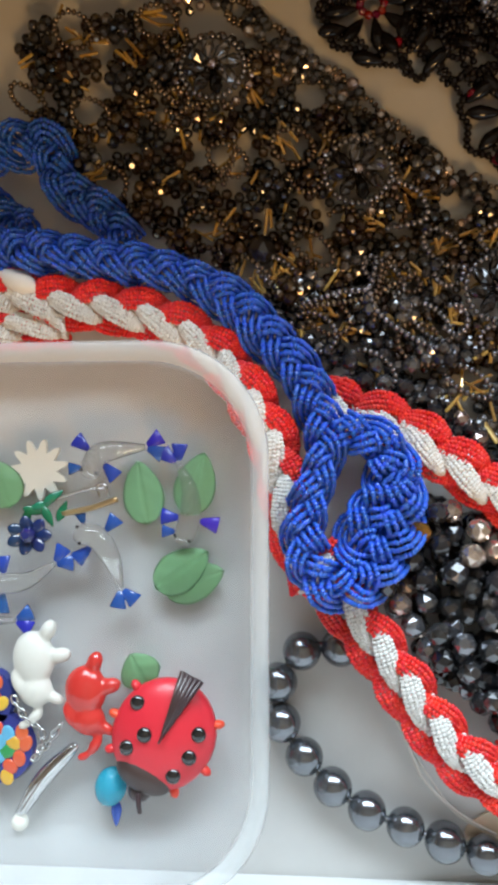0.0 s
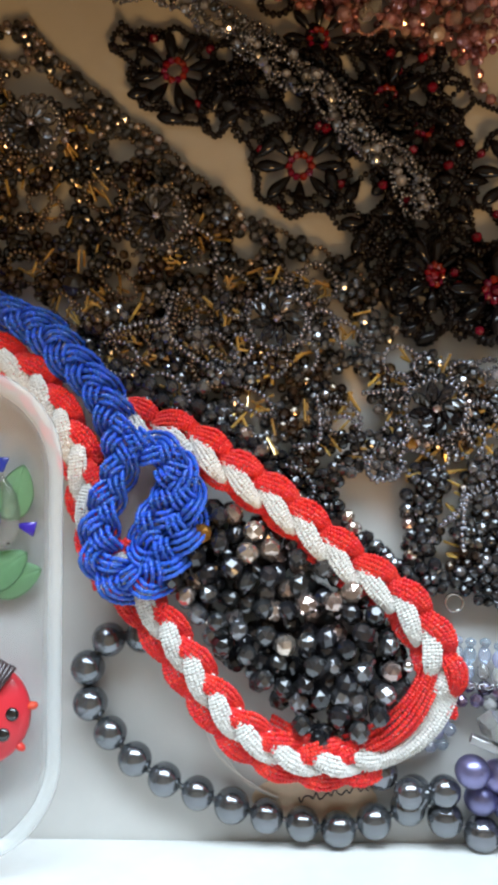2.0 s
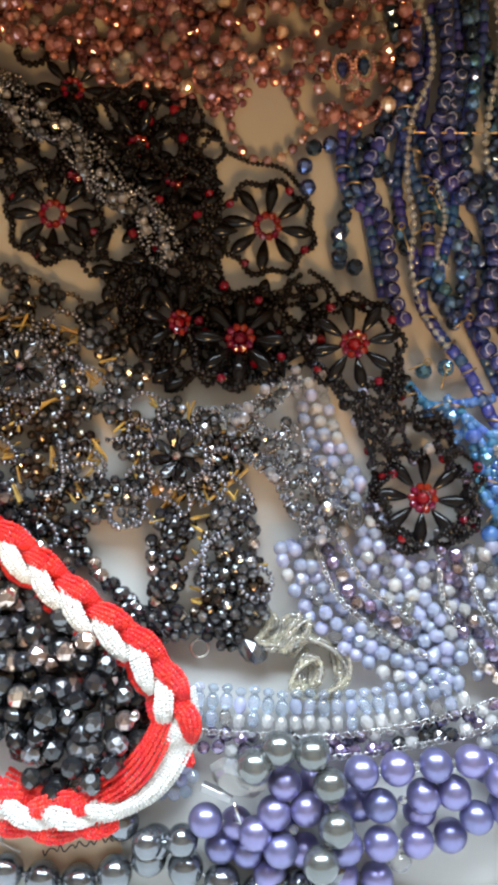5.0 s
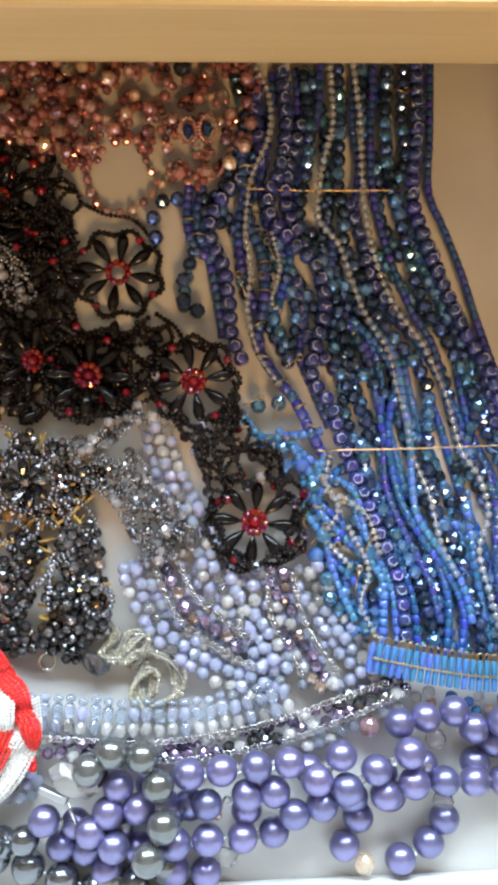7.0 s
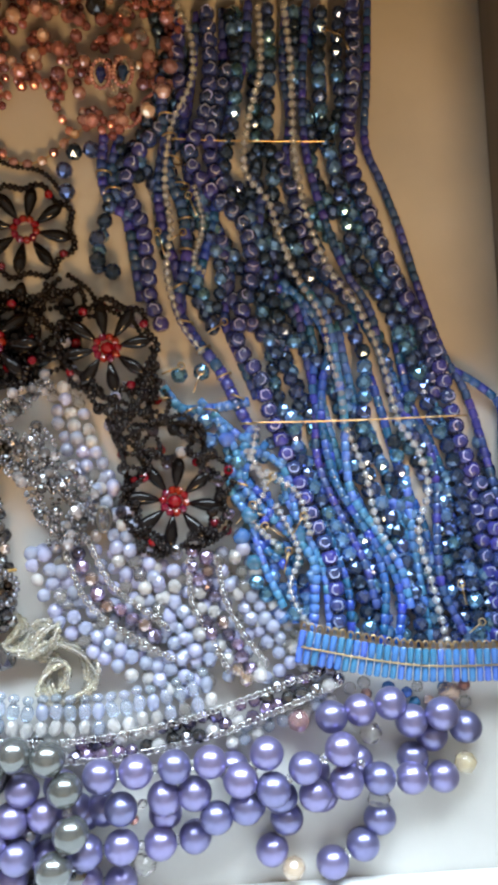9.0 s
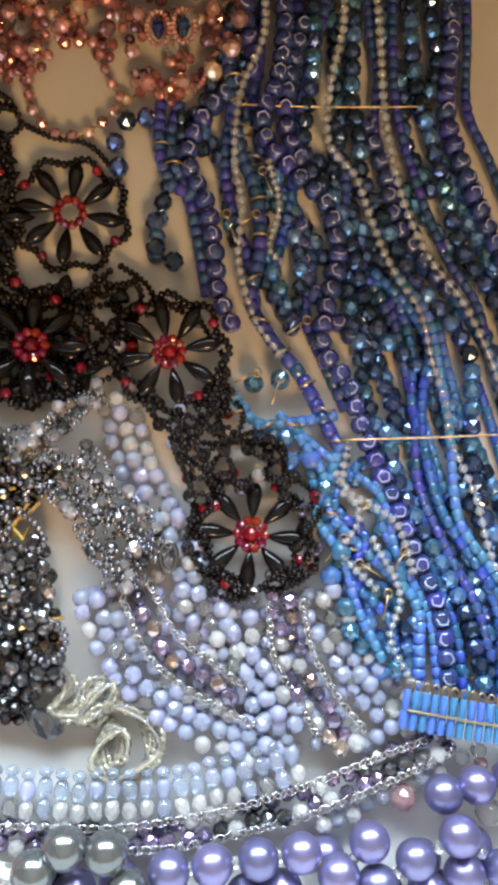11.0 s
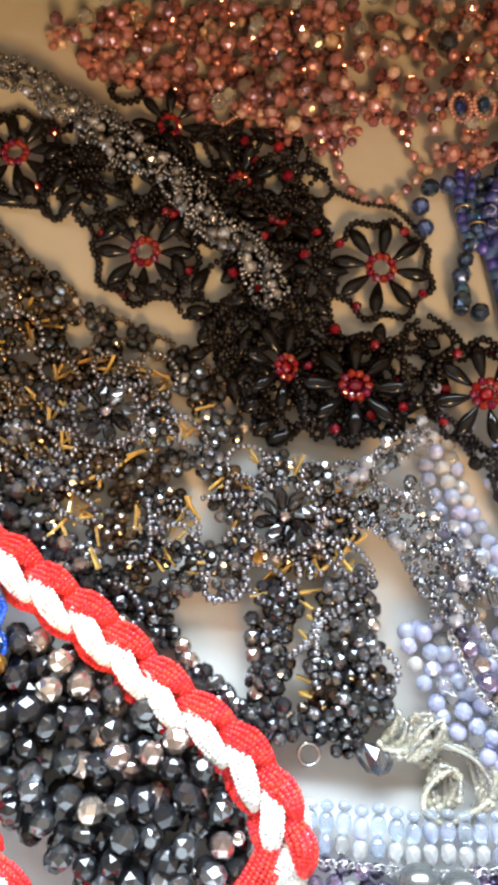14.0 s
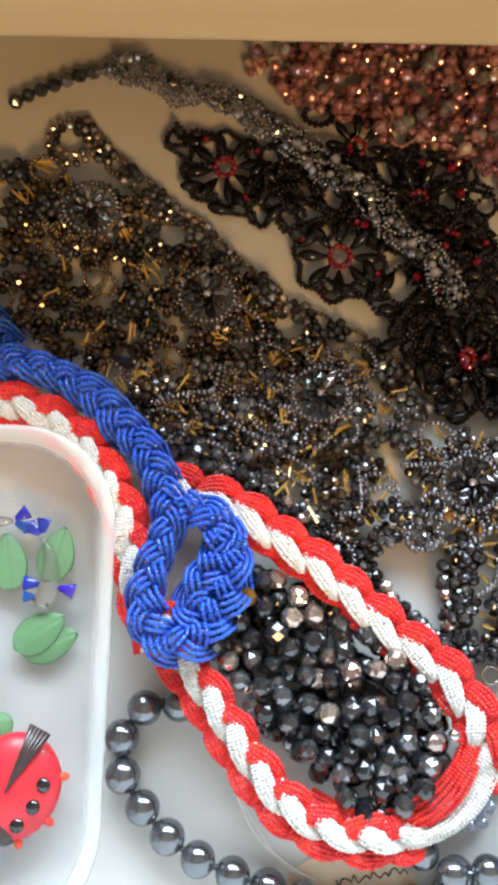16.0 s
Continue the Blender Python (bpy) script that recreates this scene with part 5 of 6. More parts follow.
def tubes(pts, material, size=0.0037, length=1.15, owner=None, shape=T_TUBE, kind="tube", cord=THREAD):
    """A thread of small glass tubes, each an object of its own."""
    me = bead_mesh(shape, kind, material, True)
    c, t = spline(pts, size * length * 0.98)
    thr = tube("strand", c, 0.0004, CLEARO if material is CLEARO else cord, owner or bn, 5)
    for p, d in zip(c, t):
        piece("tube_bead", me, thr, turned(p, d + np.random.normal(0, 0.06, 3), (size, size, size * length), 0))


tubes([(306, 228, 5), (304, 193, 5), (302, 165, 5), (308, 147, 5), (315, 126, 5), (321, 103, 5), (330, 74, 5), (339, 56, 5), (346, 29, 5), (351, 1, 5), (352, -28, 5), (353, -47, 5)], INDIGO)
tubes([(336, 65, 5), (344, 60, 5), (353, 51, 5), (353, 36, 5), (353, 11, 5), (354, -13, 5)], COBALT)
roses([(299, 226, 6), (298, 195, 6), (294, 163, 6), (298, 144, 6), (304, 126, 6), (313, 102, 6), (324, 82, 6), (329, 64, 6), (332, 49, 6), (337, 29, 6), (344, 14, 6), (348, -3, 6), (349, -23, 6), (349, -44, 6)])
strand(bn, [(285, 223, 6), (283, 195, 6), (284, 171, 6), (287, 158, 6), (292, 131, 6), (296, 113, 6), (305, 97, 6), (312, 82, 6), (319, 64, 6), (324, 46, 6), (331, 31, 6), (334, 12, 6), (335, -10, 6), (337, -27, 6), (338, -41, 6)], NV, 0.0068, 0.0063)
tubes([(279, 227, 6), (276, 193, 6), (276, 163, 6), (282, 134, 6), (291, 108, 6), (300, 92, 6), (305, 67, 6), (311, 50, 6), (320, 39, 6), (324, 19, 6), (323, -3, 6), (324, -22, 6), (331, -39, 6)], INDIGO)
tubes([(269, 225, 8), (271, 197, 8), (271, 162, 8), (275, 133, 8), (283, 110, 8), (295, 92, 8), (304, 69, 8), (309, 46, 8), (317, 32, 8), (320, 17, 8), (315, 0, 8), (319, -19, 8), (324, -43, 8)], CLEARO, 0.0036, 1.15, shape=T_SEED, kind="seed")
strand(bn, [(262, 224, 6), (262, 198, 6), (260, 168, 6), (262, 155, 6), (262, 139, 6), (269, 123, 6), (277, 103, 6), (287, 90, 6), (296, 75, 6), (296, 57, 6), (295, 40, 6), (297, 20, 6), (306, 3, 6), (310, -14, 6), (314, -31, 6), (314, -43, 6)], NV, 0.0068, 0.0063)
tubes([(258, 223, 9), (258, 196, 9), (252, 172, 9), (250, 151, 9), (259, 138, 9), (263, 125, 9), (269, 107, 9), (279, 89, 9), (282, 72, 9), (286, 57, 9), (287, 44, 9), (294, 25, 9), (298, 5, 9), (304, -9, 9)], CLEARO, 0.0034, 1.15, shape=T_SEED, kind="seed")
strand(bn, [(293, 224, 5), (291, 201, 5), (292, 182, 5), (286, 166, 5)], NV, 0.0060, 0.0058)
strand(bn, [(246, 221, 6), (248, 198, 6), (246, 176, 6), (242, 155, 6), (244, 142, 6), (254, 126, 6), (260, 98, 6), (265, 83, 6), (276, 72, 6), (286, 62, 6)], NV, 0.0066, 0.0062)
tubes([(254, 226, 5), (252, 204, 5), (245, 179, 5), (241, 161, 5), (242, 145, 5)], INDIGO, 0.0042)
tubes([(270, 227, 4), (268, 199, 4), (270, 177, 4), (268, 158, 4), (272, 140, 4), (281, 119, 4)], INDIGO)
for k, q in enumerate(([(265, 103, 7), (275, 92, 7), (282, 77, 7), (279, 62, 7), (278, 45, 7), (282, 23, 7), (291, 6, 7), (302, -11, 7), (307, -26, 7), (305, -42, 7)], [(258, 102, 6), (270, 98, 6), (276, 77, 6), (275, 57, 6), (280, 38, 6), (284, 18, 6), (296, -2, 6), (301, -21, 6), (299, -42, 6)], [(273, 101, 8), (282, 87, 8), (285, 67, 8), (287, 47, 8), (287, 30, 8), (289, 15, 8), (298, 1, 8), (307, -14, 8), (310, -28, 8)], [(270, 93, 5), (273, 73, 5), (276, 53, 5), (276, 30, 5), (284, 8, 5), (293, -11, 5), (297, -28, 5)])):
    tubes(q, (COBALT, COBALT, SKYB, INDIGO)[k], 0.0036)
roses([(236, 221, 7), (237, 197, 7), (234, 176, 7), (228, 162, 7), (229, 152, 7), (239, 139, 7), (249, 128, 7), (252, 110, 7), (248, 95, 7), (245, 78, 7), (253, 65, 7), (256, 53, 7), (261, 38, 7), (267, 23, 7), (271, 11, 7), (276, -1, 7), (280, -15, 7), (281, -34, 7)])
strand(bn, [(289, 57, 5), (289, 37, 5), (293, 23, 5), (300, 10, 5), (308, -7, 5), (311, -21, 5)], NT, 0.0062, 0.0060)
strand(bn, [(266, 48, 5), (269, 31, 5), (277, 13, 5), (284, -1, 5), (290, -16, 5), (294, -37, 5)], NT, 0.0064, 0.0060)
strand(bn, [(315, 77, 5), (318, 62, 5), (313, 47, 5), (322, 29, 5), (326, 12, 5), (330, -5, 5)], NT, 0.0060, 0.0058)
strand(bn, [(255, 98, 5), (257, 83, 5), (264, 68, 5), (269, 55, 5), (267, 40, 5)], NV, 0.0064, 0.0060)
roses([(224, 216, 6), (223, 197, 6), (225, 179, 6), (210, 165, 6), (201, 147, 6), (207, 129, 6), (209, 114, 6), (210, 98, 6), (214, 87, 6)])
roses([(244, 196, 5), (239, 179, 5), (236, 158, 5), (246, 134, 5)])
strand(bn, [(214, 220, 5), (218, 201, 5), (214, 184, 5), (208, 168, 5), (206, 150, 5)], NV, 0.0062, 0.0060)
strand(bn, [(229, 134, 5), (237, 119, 5), (239, 103, 5), (235, 88, 5)], NV, 0.0062, 0.0060)
tubes([(216, 191, 7), (217, 170, 7), (219, 149, 7), (224, 134, 7), (225, 113, 7), (221, 95, 7), (228, 80, 7), (237, 68, 7), (244, 53, 7), (250, 41, 7)], INDIGO, 0.0052, 0.9)
tubes([(192, 166, 5), (191, 150, 5), (195, 137, 5), (202, 134, 5)], INDIGO, 0.0044, 0.9)
tubes([(224, 222, 10), (229, 209, 10), (229, 190, 10), (220, 169, 10), (217, 145, 10), (219, 127, 10), (217, 107, 10), (222, 87, 10), (230, 75, 10)], CLEARO, 0.0032, 1.15, shape=T_SEED, kind="seed")
tubes([(229, 144, 8), (232, 128, 8), (228, 113, 8), (232, 108, 8)], CLEARO, 0.003, 0.85, shape=T_SEED, kind="seed")
for k, q in enumerate(([(287, 165, 2.5), (293, 140, 2.5), (302, 119, 2.5), (307, 109, 2.5), (314, 90, 2.5), (315, 75, 2.5)], [(254, 159, 2.5), (259, 125, 2.5), (270, 88, 2.5), (279, 65, 2.5), (294, 48, 2.5), (303, 27, 2.5), (312, 5, 2.5), (321, -12, 2.5), (324, -36, 2.5)], [(278, 135, 2.5), (289, 119, 2.5), (301, 104, 2.5), (313, 88, 2.5), (322, 65, 2.5), (329, 42, 2.5), (335, 24, 2.5), (341, -3, 2.5), (344, -37, 2.5)], [(247, 146, 2.5), (251, 122, 2.5), (258, 99, 2.5), (265, 73, 2.5), (274, 48, 2.5), (278, 26, 2.5), (287, 6, 2.5), (298, -21, 2.5), (302, -40, 2.5)], [(217, 159, 2.5), (224, 143, 2.5), (236, 130, 2.5), (246, 114, 2.5), (253, 99, 2.5), (263, 83, 2.5)], [(204, 164, 2.5), (214, 141, 2.5), (216, 120, 2.5), (226, 104, 2.5), (235, 86, 2.5)])):
    strand(bn, q, NV if k % 2 else NT, 0.0066, 0.0062)
for k, q in enumerate(([(243, 224, 2.5), (242, 194, 2.5), (237, 167, 2.5)], [(277, 225, 2.5), (285, 195, 2.5), (284, 167, 2.5), (298, 132, 2.5), (307, 104, 2.5)], [(232, 222, 2.5), (229, 194, 2.5), (225, 172, 2.5), (217, 156, 2.5)], [(262, 135, 2.5), (274, 114, 2.5), (291, 98, 2.5), (303, 78, 2.5), (312, 57, 2.5), (319, 42, 2.5)])):
    tubes(q, (INDIGO, COBALT)[k % 2], 0.0042)
for k, q in enumerate(([(217, 166, 4), (214, 145, 4), (216, 127, 4), (221, 109, 4), (223, 91, 4)], [(198, 166, 4), (195, 151, 4), (201, 132, 4), (204, 114, 4), (206, 99, 4)], [(236, 158, 4), (238, 140, 4), (234, 122, 4), (229, 104, 4)], [(225, 167, 3), (228, 146, 3), (239, 127, 3), (243, 109, 3), (240, 91, 3), (246, 73, 3), (252, 58, 3)], [(257, 140, 4), (255, 119, 4), (263, 103, 4), (270, 88, 4)])):
    tubes(q, (INDIGO, INDIGO, COBALT)[k % 3], 0.0046, 0.95)
strand(bn, [(199, 162, 4), (199, 148, 4), (193, 135, 4), (190, 122, 4), (189, 112, 4)], NV, 0.0066, 0.0064)
strand(bn, [(227, 158, 4), (232, 140, 4), (226, 127, 4), (228, 109, 4), (234, 94, 4)], NV, 0.0066, 0.0062)
strand(bn, [(248, 224, 3), (255, 199, 3), (255, 178, 3), (256, 159, 3), (252, 140, 3), (261, 122, 3), (271, 104, 3)], NV, 0.0066, 0.0062)
strand(bn, [(221, 224, 3), (225, 202, 3), (222, 183, 3), (219, 164, 3)], NV, 0.0066, 0.0062)
strand(bn, [(274, 225, 3), (274, 197, 3), (279, 172, 3), (279, 154, 3), (287, 135, 3)], NV, 0.0066, 0.0062)
roses([(265, 158, 4), (271, 140, 4), (272, 127, 4), (279, 114, 4), (291, 98, 4)])
strand(bn, [(308, 37, 3), (312, 17, 3), (316, -2, 3), (320, -22, 3), (321, -41, 3)], NT, 0.0064, 0.0061)
strand(bn, [(288, 23, 3), (293, 1, 3), (297, -19, 3), (297, -40, 3)], NT, 0.0064, 0.0061)
strand(bn, [(344, 36, 3), (349, 16, 3), (349, -3, 3), (346, -23, 3), (346, -42, 3)], NT, 0.0064, 0.0061)
strand(bn, [(329, 22, 3), (330, 0, 3), (333, -20, 3), (334, -41, 3)], NT, 0.0064, 0.0061)
tubes([(277, 18, 4), (280, -1, 4), (286, -21, 4), (287, -41, 4)], COBALT, 0.0038)
tubes([(312, 25, 4), (313, 5, 4), (315, -14, 4), (318, -41, 4)], SKYB, 0.0038)
roses([(303, 135, 3), (308, 116, 3), (314, 103, 3), (321, 88, 3), (325, 72, 3), (326, 57, 3)])
roses([(333, 32, 3), (340, 12, 3), (343, -8, 3), (346, -27, 3), (346, -42, 3)])
roses([(240, 122, 3), (241, 104, 3), (250, 89, 3), (260, 78, 3)])
# the deeper strands of the spread, side by side
lane_a = spline([(248, 99, 3), (253, 66, 3), (261, 38, 3), (271, 11, 3), (280, -13, 3), (281, -39, 3)], 0.012)[0]
lane_b = spline([(325, 82, 3), (333, 49, 3), (345, 14, 3), (349, -13, 3), (350, -28, 3), (350, -44, 3)], 0.012)[0]
for k in range(9):
    f = 0.09 + 0.102 * k
    lane = []
    for i in range(8):
        a, b = lane_a[i * (len(lane_a) - 1) // 7], lane_b[i * (len(lane_b) - 1) // 7]
        lane.append((1000 * ((1 - f) * a[0] + f * b[0]) + 1.2 * math.sin(1.9 * i + 2 * k), 1000 * ((1 - f) * a[1] + f * b[1]), 2.6))
    if k % 3 == 0:
        strand(bn, lane, NT, 0.0062, 0.0060)
    else:
        tubes(lane, (SKYB, COBALT)[k % 2], 0.0040)
# sky-blue tangle low on the left side
tubes([(249, 43, 8), (244, 26, 8), (250, 14, 8), (262, 2, 8), (272, -10, 8), (272, -25, 8), (271, -36, 8)], SKYB, 0.0042, 0.9)
tubes([(215, 60, 7), (222, 52, 7), (234, 52, 7), (247, 54, 7)], SKYB, 0.0042, 0.9)
tubes([(239, 38, 6), (243, 19, 6), (252, 2, 6), (257, -12, 6)], SKYB, 0.0040, 0.9)
for q, m in (([(236, 46, 9), (243, 33, 9), (240, 20, 9), (248, 6, 9), (252, -10, 9), (259, -26, 9)], SKYB), ([(254, 36, 9), (246, 24, 9), (256, 12, 9), (250, 0, 9), (262, -14, 9), (264, -32, 9)], COBALT), ([(230, 54, 8), (240, 44, 8), (250, 36, 8), (262, 26, 8), (266, 8, 8)], SKYB), ([(262, 38, 7), (262, 18, 7), (268, 4, 7), (276, -14, 7), (278, -36, 7)], SKYB)):
    tubes(q, m, 0.0034, 1.1)
for q in ([(247, 34, 11), (254, 20, 11), (248, 8, 11), (258, -4, 11)], [(258, 12, 11), (266, -6, 11), (262, -20, 11), (268, -34, 11)]):
    tubes(q, CLEARO, 0.0032, 0.9, shape=T_SEED, kind="seed")
tubes([(251, 43, 10), (249, 28, 10), (257, 24, 10), (267, 16, 10), (271, 1, 10)], CLEARO, 0.0038, 0.85, shape=T_SEED, kind="seed")
rg = random.Random(61)
scatter_beads(bn, [(239, 36, 6), (255, 41, 6), (270, 14, 6), (272, -32, 6), (259, -34, 6), (253, -12, 6), (244, 10, 6)], 6.4, [facet(TEAL), facet(SKYBO), sphere(SKYBO), facet(NAVY)], 0.0056, (3, 8), rg, (4, 4, 2, 2), tries=1500)
scatter_beads(bn, [(239, 41, 6), (248, 31, 6), (255, 14, 6), (267, -1, 6), (270, -29, 6), (261, -36, 6), (249, -22, 6), (243, 5, 6)], 6.6, [facet(TEAL), facet(NAVY), rose(SKYBO)], 0.0068, (4, 10), rg, (5, 2, 2), tries=1500)
for q in [(221, 66, 6), (230, 67, 6), (223, 49, 6), (231, 47, 6), (238, 41, 6), (232, 39, 6), (176, 152, 6), (180, 160, 6), (187, 161, 6), (189, 123, 6), (189, 114, 6), (195, 109, 6), (177, 143, 6)]:
    piece("dangle", facet(NAVY if q[1] > 90 else TEAL), bn, turned((q[0] / 1000, q[1] / 1000, 0.006), (rg.gauss(0, 1), 1, 0.2), 0.0072))
# gold bars, wire wraps and eyes
tube("spacer_bar", spline([(249, 45, 13), (287, 45, 13), (336, 46, 13)], 0.004)[0], 0.00035, BRASS, bn, 6, "thin gold spacer bar")
tube("spacer_bar", spline([(217, 165, 8), (247, 164, 8), (288, 164, 8)], 0.004)[0], 0.00035, BRASS, bn, 6, "thin gold spacer bar")
for q in [(218, 186, 10), (218, 175, 10), (219, 166, 10), (221, 156, 10), (224, 145, 10), (225, 130, 10), (225, 117, 10), (222, 102, 10), (224, 87, 10), (231, 76, 10), (239, 65, 10), (244, 56, 10), (248, 45, 10), (215, 56, 10), (225, 51, 10), (233, 51, 10), (245, 21, 10), (251, 9, 10), (192, 150, 10), (196, 143, 10)]:
    a0 = rg.uniform(-0.5, 0.5)
    tube("wire_wrap", [(q[0] / 1000 + 0.0032 * math.cos(b) * math.cos(a0), q[1] / 1000 + 0.0032 * math.cos(b) * math.sin(a0), 0.0072 + 0.0034 * math.sin(b)) for b in (0.5 * k for k in range(13))], 0.00045, BRASS, bn, 5, closed=True)
for q in [(228, 135, 11), (221, 122, 11), (215, 119, 11), (236, 84, 11), (218, 67, 11), (228, 62, 11), (245, 9, 11), (257, 2, 11), (261, -10, 11), (255, 21, 11), (266, 4, 11), (289, 211, 11), (294, 207, 11), (331, -25, 11), (335, -38, 11)]:
    a0 = rg.uniform(0, 3)
    L = rg.uniform(6, 13) / 1000
    tube("eye_pin", [(q[0] / 1000 + s * L * math.cos(a0), q[1] / 1000 + s * L * math.sin(a0), 0.011) for s in (-0.5, 0, 0.5)], 0.00035, BRASS, bn, 5)
    tube("eye_loop", [(q[0] / 1000 + 0.5 * L * math.cos(a0) + 0.0014 * math.cos(b), q[1] / 1000 + 0.5 * L * math.sin(a0) + 0.0014 * math.sin(b), 0.011) for b in (0.6 * k for k in range(11))], 0.00035, BRASS, bn, 5, closed=True)
# blue end bar of standing tubes
c, t = spline([(265, -42, 13), (278, -45, 13), (292, -48, 13), (311, -51, 13), (330, -52, 13), (354, -52, 13), (378, -51, 13)], 0.0031)
side, _ = frames(t)
end = tube("end_wire", c + np.array([0, 0, 0.0017]), 0.0004, BRASS, bn, 5)
for row in (-1, 1):
    for p, d in zip(c + side * 0.0031 * row, side):
        piece("end_tube", bead_mesh(T_TUBE, "tube", SKYB, True), end, turned(p, d, (0.0027, 0.0027, 0.0062)))
for p in c + side * 0.0074:
    tube("end_loop", [(p[0] + 0.0012 * math.cos(b), p[1] + 0.0018 * math.sin(b), p[2]) for b in (0.7 * k for k in range(9))], 0.00035, BRASS, bn, 5, closed=True)
scatter_beads(bn, [(281, -56, 6), (307, -60, 6), (332, -61, 6), (331, -67, 6), (307, -67, 6), (283, -62, 6)], 5, [facet(SKYBO), facet(CLEARB), facet(AB)], 0.005, (3, 7), rg, tries=600)

# ---- lavender bead bands ----
lav = thing("lavender_bead_necklace", "bands of lavender and white opal beads with silver chain", "necklace", (0.2, -0.02, 0))
rg = random.Random(71)


def band(pts, rows, size, meshes, weights, z0=0.0, name="bead", smooth_rows=True, gap=0.95):
    c, t = spline(pts, size * gap)
    side, _ = frames(t)
    for k in range(rows):
        w = k - (rows - 1) / 2
        for i, p in enumerate(c):
            q = p + side[i] * w * size * 0.92 + t[i] * size * 0.45 * (k % 2) + np.array([rg.gauss(0, 0.0005), rg.gauss(0, 0.0005), z0 + rg.uniform(-0.0012, 0.0016) - 0.0009 * abs(w)])
            piece(name, rg.choices(meshes, weights)[0], lav, turned(q, t[i] + np.array([rg.gauss(0, 0.4), rg.gauss(0, 0.4), rg.gauss(0, 0.4)]), size * rg.uniform(0.9, 1.08), rg.uniform(0, 6)))


def silver_chain(pts):
    c, t = spline(pts, 0.0019)
    for i in range(0, len(c)):
        a = math.degrees(math.atan2(t[i][1], t[i][0])) + (35 if i % 2 else -35)
        M = pose(*c[i], 25 if i % 2 else -25, 0, a)
        tube("chain_link", [M @ Vector((0.0016 * math.cos(b), 0.0009 * math.sin(b), 0)) for b in (0.785 * k for k in range(8))], 0.0003, STEEL, lav, 4, closed=True)


LB = [sphere(LAV), facet(LAV), facet(LAVW), sphere(LAVW), facet(CLEARB)]
LWT = (5, 4, 2, 1, 3)
band([(174, 64, 6), (178, 49, 6), (183, 34, 6), (190, 19, 6)], 3, 0.0056, LB, LWT)
band([(167, -2, 7), (171, -16, 7), (181, -30, 7), (193, -40, 7), (207, -47, 7), (223, -53, 7)], 3, 0.0057, LB, LWT)
band([(187, 22, 7), (197, 7, 7), (202, -7, 7), (207, -21, 7), (219, -34, 7), (228, -44, 7)], 3, 0.0056, LB, LWT)
band([(213, -10, 7), (215, -22, 7), (219, -31, 7), (226, -41, 7)], 2, 0.0056, LB, LWT)
band([(240, -6, 7), (246, -20, 7), (253, -32, 7), (262, -43, 7), (274, -49, 7)], 3, 0.0057, LB, LWT)
scatter_beads(lav, [(166, -2, 4), (189, 24, 4), (206, 2, 4), (225, -6, 4), (247, -4, 4), (258, -28, 4), (274, -50, 4), (252, -55, 4), (224, -55, 4), (205, -49, 4), (181, -35, 4)], 4.9, LB, 0.0054, (3, 5), rg, LWT, tries=5000)
band([(181, -4, 7), (188, -20, 7), (199, -28, 7), (210, -36, 7)], 1, 0.0062, [facet(AMETH), facet(BRONZE)], (4, 1), 0.001)
band([(227, -5, 7), (229, -22, 7), (233, -34, 7), (240, -46, 7), (246, -53, 7)], 2, 0.0056, [facet(AMETH), facet(BRONZE), facet(LAVW)], (5, 1, 1), 0.001)
for q in ([(176, -4, 10), (183, -21, 10), (193, -31, 10), (207, -40, 10), (216, -45, 10)], [(185, 0, 10), (193, -16, 10), (205, -26, 10), (214, -33, 10)], [(223, -8, 10), (224, -24, 10), (231, -38, 10), (237, -50, 10)], [(234, -8, 10), (237, -24, 10), (245, -39, 10), (252, -48, 10)]):
    silver_chain(q)
brl = thing("ice_bead_bracelet", "ladder bracelet of ice blue oval beads over amethyst", "bracelet", (0.14, -0.07, 0))
lav_keep, lav = lav, brl
rungs, along = spline([(124, -61, 8), (149, -63.5, 8), (172, -65, 8), (193, -65, 8), (211, -62, 8), (229, -57, 8)], 0.0052)
across, _ = frames(along)
for i, p in enumerate(rungs):
    w = across[i]
    lean = w + along[i] * rg.gauss(0, 0.16)
    p = p + np.array([0, 0, rg.gauss(0, 0.0005)]) + w * rg.gauss(0, 0.0004)
    piece("bead", sphere(ICE), brl, turned(p + w * 0.0066, lean, (0.0044, 0.0044, 0.0036), 0))
    piece("bead", sphere(ICE if i % 4 else LAV), brl, turned(p + w * 0.0018, lean, (0.0050, 0.0050, 0.0068), 0))
    piece("bead", facet(rg.choice((LAVW, LAVW, CLEARB, ICE))), brl, turned(p - w * 0.0044, lean, (0.0050, 0.0050, 0.0064), rg.uniform(0, 6)))
band([(121, -74, 7), (144, -76, 7), (169, -78, 7), (190, -77, 7), (211, -74, 7), (232, -70, 7), (252, -63, 7), (266, -58, 7), (280, -54, 7)], 2, 0.0056, [facet(AMETH), facet(SMOKE), facet(LAVW)], (6, 2, 2))
band([(237, -76, 6), (251, -72, 6), (264, -66, 6), (276, -62, 6)], 2, 0.0054, [facet(ICE), facet(LAVW), facet(CLEARB)], None)
band([(105, -89, 5), (114, -88, 5), (123, -87, 5)], 4, 0.0052, [sphere(LAV), facet(ICE), facet(CLEARB)], None)
for q in ([(121, -70, 10), (144, -72, 10), (169, -74, 10), (190, -73, 10), (211, -70, 10), (232, -65, 10), (251, -59, 10), (271, -53, 10)], [(167, -81, 10), (190, -81, 10), (211, -78, 10), (232, -74, 10), (251, -68, 10), (265, -63, 10), (280, -57, 10)]):
    silver_chain(q)
lav = lav_keep

